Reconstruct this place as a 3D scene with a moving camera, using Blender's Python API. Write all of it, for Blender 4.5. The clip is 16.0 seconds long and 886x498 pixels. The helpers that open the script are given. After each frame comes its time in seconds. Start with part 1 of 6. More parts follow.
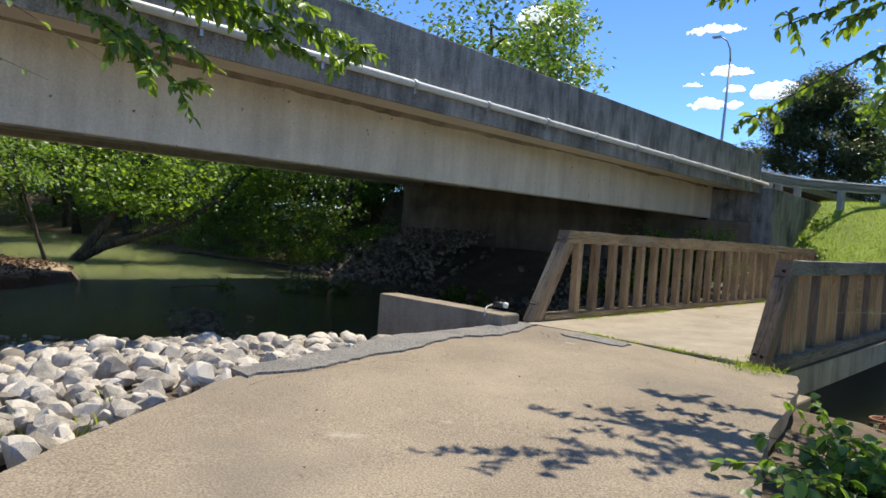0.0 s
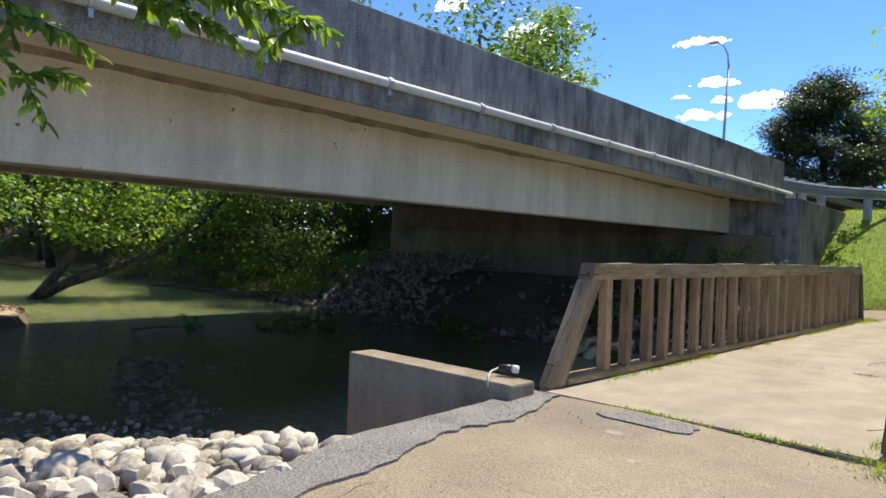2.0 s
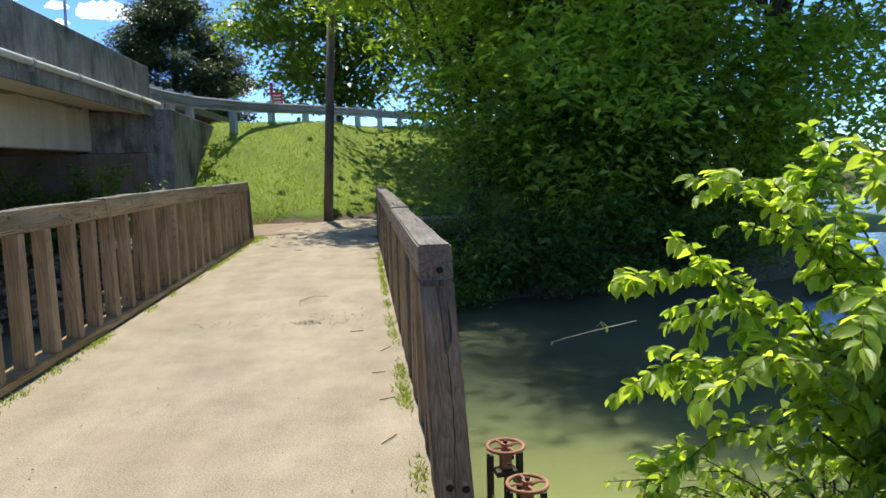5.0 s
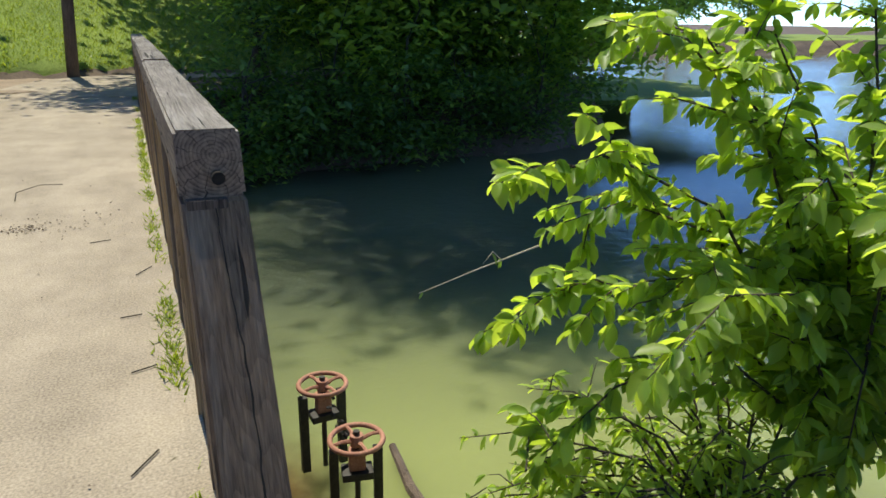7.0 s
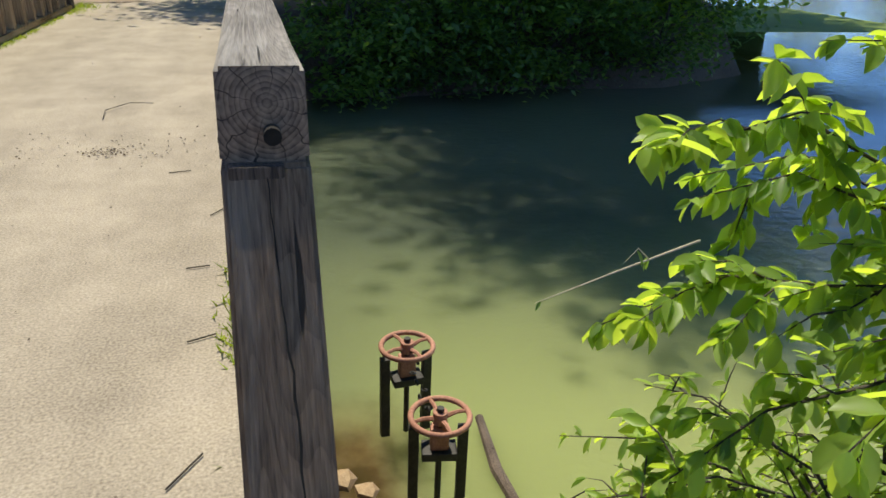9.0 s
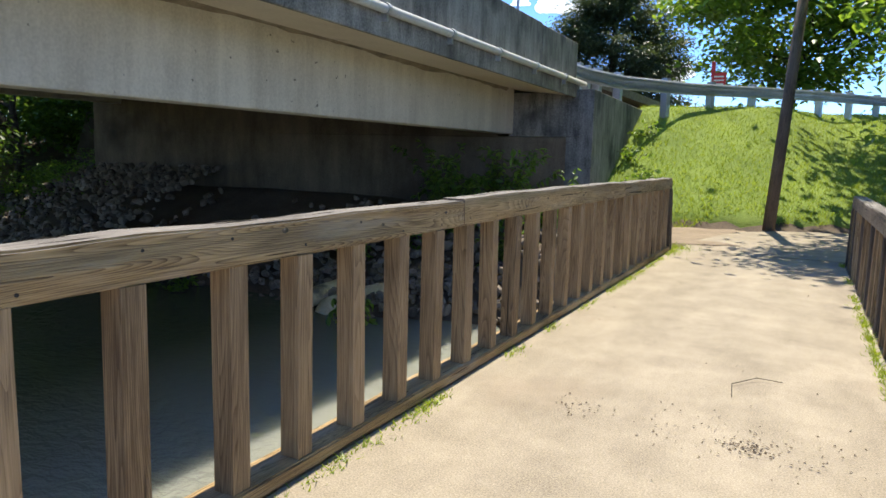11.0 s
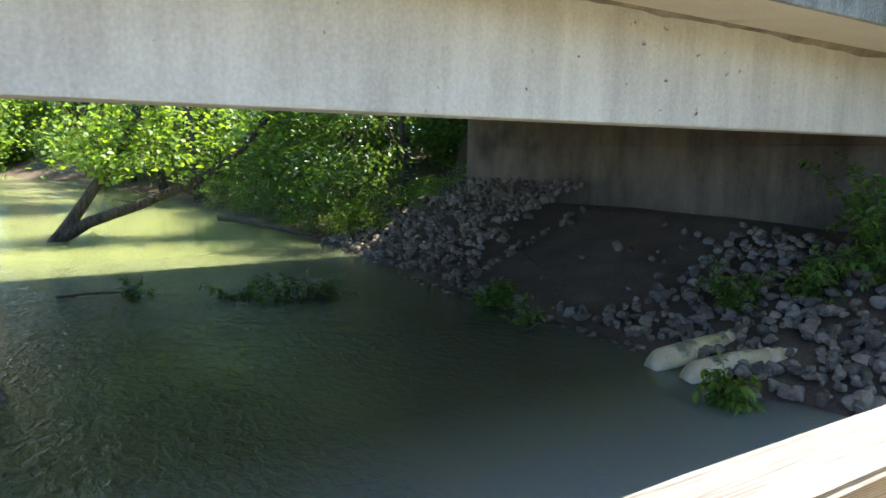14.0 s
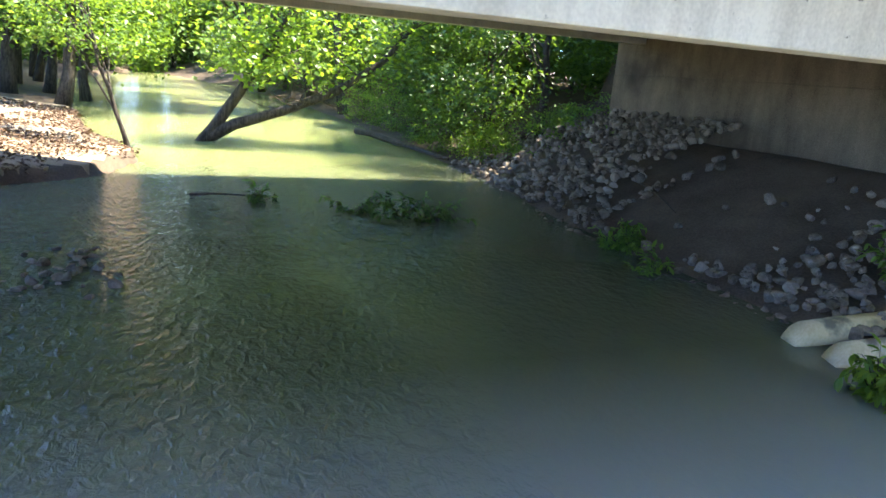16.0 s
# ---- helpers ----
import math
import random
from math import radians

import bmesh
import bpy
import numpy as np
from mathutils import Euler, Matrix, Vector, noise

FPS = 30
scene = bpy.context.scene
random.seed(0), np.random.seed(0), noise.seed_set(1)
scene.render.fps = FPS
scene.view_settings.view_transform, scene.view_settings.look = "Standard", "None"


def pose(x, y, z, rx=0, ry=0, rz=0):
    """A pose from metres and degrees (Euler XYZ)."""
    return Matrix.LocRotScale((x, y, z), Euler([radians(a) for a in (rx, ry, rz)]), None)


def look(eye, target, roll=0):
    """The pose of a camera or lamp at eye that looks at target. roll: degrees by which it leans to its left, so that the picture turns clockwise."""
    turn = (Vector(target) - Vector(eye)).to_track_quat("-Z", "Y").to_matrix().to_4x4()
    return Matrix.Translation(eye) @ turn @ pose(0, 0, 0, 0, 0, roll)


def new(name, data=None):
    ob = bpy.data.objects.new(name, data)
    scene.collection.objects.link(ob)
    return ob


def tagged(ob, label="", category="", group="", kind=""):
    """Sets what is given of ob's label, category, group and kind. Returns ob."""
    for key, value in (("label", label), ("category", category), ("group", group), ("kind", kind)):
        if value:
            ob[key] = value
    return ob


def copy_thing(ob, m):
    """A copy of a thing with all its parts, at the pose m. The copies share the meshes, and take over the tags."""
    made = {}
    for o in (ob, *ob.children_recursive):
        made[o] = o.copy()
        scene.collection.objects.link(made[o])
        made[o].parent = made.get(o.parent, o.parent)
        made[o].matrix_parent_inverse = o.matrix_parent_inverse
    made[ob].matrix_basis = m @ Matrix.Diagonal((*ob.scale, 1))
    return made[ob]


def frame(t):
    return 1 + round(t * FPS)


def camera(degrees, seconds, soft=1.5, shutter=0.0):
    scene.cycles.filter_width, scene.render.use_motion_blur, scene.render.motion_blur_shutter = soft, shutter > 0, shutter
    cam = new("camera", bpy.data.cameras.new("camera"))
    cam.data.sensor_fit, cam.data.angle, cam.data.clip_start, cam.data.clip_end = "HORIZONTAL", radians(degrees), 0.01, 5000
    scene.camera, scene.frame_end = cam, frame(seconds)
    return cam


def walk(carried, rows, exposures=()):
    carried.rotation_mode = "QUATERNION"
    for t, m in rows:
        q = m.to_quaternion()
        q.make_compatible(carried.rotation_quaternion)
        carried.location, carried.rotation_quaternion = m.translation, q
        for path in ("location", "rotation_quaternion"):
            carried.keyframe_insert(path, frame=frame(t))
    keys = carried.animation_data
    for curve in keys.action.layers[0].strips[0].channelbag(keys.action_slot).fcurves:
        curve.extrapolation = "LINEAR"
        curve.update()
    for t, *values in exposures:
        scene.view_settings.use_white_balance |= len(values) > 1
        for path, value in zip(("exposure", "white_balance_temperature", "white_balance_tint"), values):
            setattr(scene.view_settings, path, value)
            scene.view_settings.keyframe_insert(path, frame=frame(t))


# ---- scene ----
cam = camera(64.7, 16.0, soft=1.6)
PATH = [
    (0, (4.51, 0.025, 1.221), (3.133, 1.473, 1.122), 3.2),
    (0.5, (4.189, 0.396, 1.263), (2.776, 1.808, 1.171), 2.3),
    (1, (3.863, 0.771, 1.325), (2.435, 2.168, 1.239), 1.8),
    (1.5, (3.517, 1.097, 1.36), (2.101, 2.508, 1.292), 1.5),
    (2, (3.205, 1.499, 1.348), (1.837, 2.957, 1.303), 1.4),
    (2.5, (2.898, 1.885, 1.382), (1.622, 3.425, 1.348), 0.9),
    (3, (2.626, 2.278, 1.426), (1.495, 3.926, 1.371), 0.3),
    (3.5, (2.4, 2.725, 1.41), (1.466, 4.492, 1.321), -0.1),
    (4, (2.203, 3.115, 1.394), (1.544, 4.998, 1.255), -0.9),
    (4.3, (2.11, 3.37, 1.392), (1.685, 5.317, 1.222), -1.4),
    (4.5, (2.135, 3.538, 1.363), (1.87, 5.509, 1.156), -1.8),
    (5, (2.093, 3.918, 1.375), (2.293, 5.888, 1.097), -1.4),
    (5.2, (2.072, 4.066, 1.345), (2.43, 6.009, 1.039), -1.0),
    (7.3, (2.278, 5.335, 1.225), (3.022, 7.035, 0.481), 2.0),
    (7.5, (2.315, 5.414, 1.196), (3.04, 7.094, 0.388), 2.0),
    (8, (2.403, 5.583, 1.164), (3.036, 7.227, 0.217), 1.8),
    (8.2, (2.404, 5.62, 1.157), (3.004, 7.255, 0.173), 1.8),
    (10.3, (2.032, 5.833, 1.364), (1.831, 7.769, 0.905), 3.1),
    (10.5, (1.95, 5.971, 1.371), (1.528, 7.883, 0.96), 1.7),
    (11, (1.706, 6.2, 1.388), (0.791, 7.951, 1.081), 0.9),
    (11.5, (1.457, 6.474, 1.457), (0.174, 7.988, 1.208), 1.5),
    (12, (1.17, 6.762, 1.481), (-0.244, 8.157, 1.25), 1.8),
    (12.5, (0.995, 7.104, 1.479), (-0.476, 8.438, 1.236), 2.0),
    (13, (0.822, 7.418, 1.516), (-0.701, 8.686, 1.249), 1.3),
    (13.5, (0.623, 7.678, 1.522), (-0.966, 8.858, 1.234), 0.5),
    (14, (0.447, 7.906, 1.526), (-1.228, 8.96, 1.231), -0.3),
    (14.5, (0.336, 8.138, 1.527), (-1.413, 9.064, 1.239), -0.4),
    (15, (0.168, 8.293, 1.501), (-1.616, 9.149, 1.211), -0.1),
    (15.5, (0.072, 8.381, 1.522), (-1.738, 9.165, 1.192), 1.4),
    (16, (0.027, 8.411, 1.453), (-1.777, 9.109, 0.946), 3.5),
]
LEVEL = pose(0, 6, 0, 1.2) @ pose(0, -6, 0)
walk(cam, [(t, LEVEL @ look(eye, target, roll)) for t, eye, target, roll in PATH],
     exposures=[(0, 1.1, 6700, 6), (3, 1.3, 6650, 6), (5, 1.15, 6650, 4), (8, 1.0, 6650, 2), (10.5, 1.15, 6750, 6), (11.0, 1.42, 6750, 6), (12, 1.95, 6750, 5), (13, 2.35, 6700, 4), (14.5, 2.85, 6700, 5), (16, 3.25, 6700, 8)])

# ---- light ----
SUN_EL, SUN_AZ = 63.0, -3.0          # degrees above the horizon; from +y towards +x
world = bpy.data.worlds.new("world")
scene.world = world
world.use_nodes = True
wn = world.node_tree
sky = wn.nodes.new("ShaderNodeTexSky")
sky.sky_type = "NISHITA"
sky.sun_disc = False
sky.sun_elevation, sky.sun_rotation = radians(SUN_EL), radians(SUN_AZ)
sky.air_density, sky.dust_density, sky.ozone_density = 0.46, 0.0, 6.0
deep_blue = wn.nodes.new("ShaderNodeHueSaturation")
deep_blue.inputs["Hue"].default_value, deep_blue.inputs["Saturation"].default_value = 0.505, 1.1
wn.links.new(sky.outputs["Color"], deep_blue.inputs["Color"])
wn.links.new(deep_blue.outputs["Color"], wn.nodes["Background"].inputs["Color"])
wn.nodes["Background"].inputs["Strength"].default_value = 0.15
sun_data = bpy.data.lights.new("sun", "SUN")
sun_data.energy, sun_data.angle, sun_data.color = 3.0, radians(0.53), (1.0, 0.91, 0.78)
sun = new("sun", sun_data)
_d = Vector((math.sin(radians(SUN_AZ)) * math.cos(radians(SUN_EL)), math.cos(radians(SUN_AZ)) * math.cos(radians(SUN_EL)), math.sin(radians(SUN_EL))))
sun.matrix_world = look(_d * 60, (0, 0, 0))

# ---- materials ----


def material(name, dark, light, scale=4.0, rough=0.85, bump=0.3, fine=60.0, streak=None, stain=None, metal=0.0, vary=0.0, coords="Object", bump_dist=0.01, spots=None, grain=0.8, fibre=9, stretch=None, octaves=8):
    """Colour between two tones by noise at two scales, with grain, relief, run-down streaks and stains of their own shape."""
    m = bpy.data.materials.new(name)
    m.use_nodes = True
    nt = m.node_tree
    N, L = nt.nodes.new, nt.links.new
    b = nt.nodes["Principled BSDF"]
    tc = N("ShaderNodeTexCoord").outputs[coords]
    if stretch:
        mp0 = N("ShaderNodeMapping")
        mp0.inputs["Scale"].default_value = stretch
        L(tc, mp0.inputs["Vector"])
        tc = mp0.outputs[0]
    n1 = N("ShaderNodeTexNoise")
    n1.inputs["Scale"].default_value, n1.inputs["Detail"].default_value, n1.inputs["Roughness"].default_value = scale, octaves, 0.65
    L(tc, n1.inputs["Vector"])
    n2 = N("ShaderNodeTexNoise")
    n2.inputs["Scale"].default_value, n2.inputs["Detail"].default_value = fine, min(6, octaves)
    L(tc, n2.inputs["Vector"])
    if streak:                                  # (sx, sy, sz, amount)
        mp = N("ShaderNodeMapping")
        mp.inputs["Scale"].default_value = streak[:3]
        L(tc, mp.inputs["Vector"])
        n3 = N("ShaderNodeTexNoise")
        n3.inputs["Scale"].default_value, n3.inputs["Detail"].default_value = 1.0, fibre
        n3.inputs["Roughness"].default_value = 0.7
        L(mp.outputs[0], n3.inputs["Vector"])
    mix = N("ShaderNodeMath")
    mix.operation = "MULTIPLY_ADD"
    L(n2.outputs[0], mix.inputs[0])
    mix.inputs[1].default_value = grain
    L(n1.outputs[0], mix.inputs[2])
    norm = N("ShaderNodeMath")
    norm.operation = "DIVIDE"
    L(mix.outputs[0], norm.inputs[0])
    norm.inputs[1].default_value = 1 + grain
    value = norm.outputs[0]
    if streak:
        ms = N("ShaderNodeMath")
        ms.operation = "MULTIPLY_ADD"
        L(n3.outputs[0], ms.inputs[0])
        ms.inputs[1].default_value = streak[3]
        L(value, ms.inputs[2])
        sh = N("ShaderNodeMath")
        sh.operation = "SUBTRACT"
        L(ms.outputs[0], sh.inputs[0])
        sh.inputs[1].default_value = streak[3] * 0.5
        value = sh.outputs[0]
    if vary:
        oi = N("ShaderNodeObjectInfo")
        mv = N("ShaderNodeMath")
        mv.operation = "MULTIPLY_ADD"
        geo = N("ShaderNodeNewGeometry")
        both = N("ShaderNodeMath")
        both.operation = "ADD"
        L(oi.outputs["Random"], both.inputs[0])
        L(geo.outputs["Random Per Island"], both.inputs[1])
        whole = N("ShaderNodeMath")
        whole.operation = "FRACT"
        L(both.outputs[0], whole.inputs[0])
        L(whole.outputs[0], mv.inputs[0])
        mv.inputs[1].default_value = vary
        L(value, mv.inputs[2])
        sv = N("ShaderNodeMath")
        sv.operation = "SUBTRACT"
        L(mv.outputs[0], sv.inputs[0])
        sv.inputs[1].default_value = vary * 0.5
        value = sv.outputs[0]
    ramp = N("ShaderNodeValToRGB")
    ramp.color_ramp.elements[0].position, ramp.color_ramp.elements[1].position = 0.33, 0.67
    ramp.color_ramp.elements[0].color, ramp.color_ramp.elements[1].color = (*dark, 1), (*light, 1)
    L(value, ramp.inputs[0])
    colour = ramp.outputs[0]
    for st in (stain, spots):
        if st:                                  # (colour, scale, threshold, softness)
            n4 = N("ShaderNodeTexNoise")
            n4.inputs["Scale"].default_value, n4.inputs["Detail"].default_value = st[1], 7
            L(tc, n4.inputs["Vector"])
            r4 = N("ShaderNodeValToRGB")
            r4.color_ramp.elements[0].position, r4.color_ramp.elements[1].position = st[2], st[2] + st[3]
            L(n4.outputs[0], r4.inputs[0])
            mx = N("ShaderNodeMix")
            mx.data_type = "RGBA"
            L(r4.outputs[0], mx.inputs["Factor"])
            L(colour, mx.inputs["A"])
            mx.inputs["B"].default_value = (*st[0], 1)
            colour = mx.outputs["Result"]
    L(colour, b.inputs["Base Color"])
    b.inputs["Roughness"].default_value, b.inputs["Metallic"].default_value = rough, metal
    if bump:
        bp = N("ShaderNodeBump")
        bp.inputs["Strength"].default_value, bp.inputs["Distance"].default_value = bump, bump_dist
        L(value, bp.inputs["Height"])
        L(bp.outputs[0], b.inputs["Normal"])
    return m


def leaf_material(name, dark, light, glow=0.5):
    """Leaves: every one a little different, letting light through."""
    m = bpy.data.materials.new(name)
    m.use_nodes = True
    nt = m.node_tree
    N, L = nt.nodes.new, nt.links.new
    b = nt.nodes["Principled BSDF"]
    geo = N("ShaderNodeNewGeometry")
    ramp = N("ShaderNodeValToRGB")
    ramp.color_ramp.elements[0].color, ramp.color_ramp.elements[1].color = (*dark, 1), (*light, 1)
    L(geo.outputs["Random Per Island"], ramp.inputs[0])
    L(ramp.outputs[0], b.inputs["Base Color"])
    b.inputs["Roughness"].default_value = 0.42
    tr = N("ShaderNodeBsdfTranslucent")
    hs = N("ShaderNodeMix")
    hs.data_type, hs.blend_type = "RGBA", "MULTIPLY"
    hs.inputs["Factor"].default_value = 1.0
    L(ramp.outputs[0], hs.inputs["A"])
    hs.inputs["B"].default_value = (2.0, 1.75, 0.65, 1)
    L(hs.outputs["Result"], tr.inputs["Color"])
    mixer = N("ShaderNodeMixShader")
    mixer.inputs[0].default_value = glow
    L(b.outputs[0], mixer.inputs[1])
    L(tr.outputs[0], mixer.inputs[2])
    L(mixer.outputs[0], nt.nodes["Material Output"].inputs["Surface"])
    return m


def node_tools(m):
    """Short names for building a node tree: its nodes, links, a maths node and a noise node."""
    nt = m.node_tree
    N, L = nt.nodes.new, nt.links.new

    def maths(op, a, c, d=None):
        q = N("ShaderNodeMath")
        q.operation = op
        for k, v in enumerate((a, c, d)):
            if v is None:
                continue
            if isinstance(v, (int, float)):
                q.inputs[k].default_value = v
            else:
                L(v, q.inputs[k])
        return q.outputs[0]

    def noisy(vec, scale, detail, rough=0.5):
        n = N("ShaderNodeTexNoise")
        n.inputs["Scale"].default_value, n.inputs["Detail"].default_value, n.inputs["Roughness"].default_value = scale, detail, rough
        L(vec, n.inputs["Vector"])
        return n.outputs[0]

    return N, L, maths, noisy


def wood_material(name, dark, light, axis, lean=0.0, figure=1.0, rings=42.0, checks=0.66, bleach=None):
    """Weathered timber along one axis (0 x, 1 y, 2 z): flat-sawn growth lines, fibres, blotches, pale bleached patches and dark checks."""
    m = bpy.data.materials.new(name)
    m.use_nodes = True
    N, L, maths, noisy = node_tools(m)
    b = m.node_tree.nodes["Principled BSDF"]
    rand = N("ShaderNodeObjectInfo").outputs["Random"]
    off = N("ShaderNodeVectorMath")
    off.operation = "MULTIPLY_ADD"
    L(rand, off.inputs[0])
    off.inputs[1].default_value = (3.7, 5.1, 4.3)
    turn = N("ShaderNodeMapping")               # grain follows a leaning piece
    turn.inputs["Rotation"].default_value = (radians(lean), 0, 0)
    L(N("ShaderNodeTexCoord").outputs["Object"], turn.inputs["Vector"])
    L(turn.outputs[0], off.inputs[2])

    def stretched(f):
        mp = N("ShaderNodeMapping")
        st = [1.0, 1.0, 1.0]
        st[axis] = f
        mp.inputs["Scale"].default_value = st
        L(off.outputs[0], mp.inputs["Vector"])
        return mp.outputs[0]

    # growth lines: level lines of a smooth, drawn-out field
    field = noisy(stretched(0.07), 5.0, 2.0, 0.36)
    saw = maths("FRACT", maths("MULTIPLY", field, rings), 0.0)
    line = maths("POWER", saw, 2.2)             # soft early wood rising to a sharp dark edge
    fibre = noisy(stretched(0.025), 170.0, 4, 0.6)
    hair = noisy(stretched(0.012), 420.0, 2)
    blot = noisy(stretched(0.3), 6.0, 5)
    tone = maths("MULTIPLY_ADD", line, -0.42 * figure, maths("MULTIPLY_ADD", fibre, 1.0, maths("MULTIPLY_ADD", blot, 0.7, maths("MULTIPLY_ADD", hair, 0.35, -0.42))))
    tone = maths("ADD", tone, maths("MULTIPLY_ADD", rand, 0.24, -0.12))
    ramp = N("ShaderNodeValToRGB")
    e = ramp.color_ramp.elements
    e[0].position, e[1].position = 0.22, 0.88
    e[0].color, e[1].color = (*dark, 1), (*light, 1)
    L(tone, ramp.inputs[0])
    colour = ramp.outputs[0]

    def over(colour, factor, tint):
        mix = N("ShaderNodeMix")
        mix.data_type = "RGBA"
        L(factor, mix.inputs["Factor"])
        L(colour, mix.inputs["A"])
        mix.inputs["B"].default_value = (*tint, 1)
        return mix.outputs["Result"]

    def mask(value, lo, hi):
        r = N("ShaderNodeMapRange")
        r.inputs["From Min"].default_value, r.inputs["From Max"].default_value = lo, hi
        L(value, r.inputs["Value"])
        return r.outputs[0]

    if bleach:
        colour = over(colour, maths("MULTIPLY", mask(noisy(stretched(0.12), 11.0, 6, 0.6), 0.52, 0.70), 0.45), bleach)
    cracks = mask(noisy(stretched(0.018), 42.0, 2), checks, checks + 0.03)
    colour = over(colour, cracks, (0.014, 0.011, 0.008))
    L(colour, b.inputs["Base Color"])
    b.inputs["Roughness"].default_value = 0.88
    bp = N("ShaderNodeBump")
    bp.inputs["Strength"].default_value, bp.inputs["Distance"].default_value = 0.9, 0.005
    high = maths("MULTIPLY_ADD", line, -0.5 * figure, maths("MULTIPLY", fibre, 1.3))
    L(maths("SUBTRACT", high, maths("MULTIPLY", cracks, 1.6)), bp.inputs["Height"])
    L(bp.outputs[0], b.inputs["Normal"])
    return m


def end_grain_material(name, dark, light, centre):
    """The sawn end of a beam: growth rings round a heart, with radial checks."""
    m = bpy.data.materials.new(name)
    m.use_nodes = True
    N, L, maths, noisy = node_tools(m)
    b = m.node_tree.nodes["Principled BSDF"]
    mp = N("ShaderNodeMapping")
    mp.inputs["Location"].default_value = (-centre[0], 0, -centre[1])
    mp.inputs["Scale"].default_value = (1, 0, 1)
    L(N("ShaderNodeTexCoord").outputs["Object"], mp.inputs["Vector"])
    length = N("ShaderNodeVectorMath")
    length.operation = "LENGTH"
    L(mp.outputs[0], length.inputs[0])
    r = maths("MULTIPLY_ADD", noisy(mp.outputs[0], 18.0, 3), 0.018, length.outputs["Value"])
    ring = maths("FRACT", maths("MULTIPLY", r, 115.0), 0.0)
    xyz = N("ShaderNodeSeparateXYZ")
    L(mp.outputs[0], xyz.inputs[0])
    angle = maths("MULTIPLY_ADD", noisy(mp.outputs[0], 30.0, 2), 0.5, maths("ARCTAN2", xyz.outputs[2], xyz.outputs[0]))
    check = maths("GREATER_THAN", maths("FRACT", maths("MULTIPLY", angle, 1.9), 0.0), 0.955)
    tone = maths("SUBTRACT", maths("MULTIPLY_ADD", maths("POWER", ring, 2.0), -0.35, maths("MULTIPLY_ADD", noisy(mp.outputs[0], 60.0, 5), 1.1, 0.12)), maths("MULTIPLY", check, 0.6))
    ramp = N("ShaderNodeValToRGB")
    e = ramp.color_ramp.elements
    e[0].position, e[1].position = 0.15, 0.85
    e[0].color, e[1].color = (*dark, 1), (*light, 1)
    L(tone, ramp.inputs[0])
    L(ramp.outputs[0], b.inputs["Base Color"])
    b.inputs["Roughness"].default_value = 0.9
    bp = N("ShaderNodeBump")
    bp.inputs["Strength"].default_value, bp.inputs["Distance"].default_value = 0.8, 0.004
    L(tone, bp.inputs["Height"])
    L(bp.outputs[0], b.inputs["Normal"])
    return m


def plain(name, colour, rough=0.6, metal=0.0):
    return material(name, tuple(c * 0.8 for c in colour), tuple(min(1, c * 1.15) for c in colour), scale=9, rough=rough, metal=metal, bump=0.1)


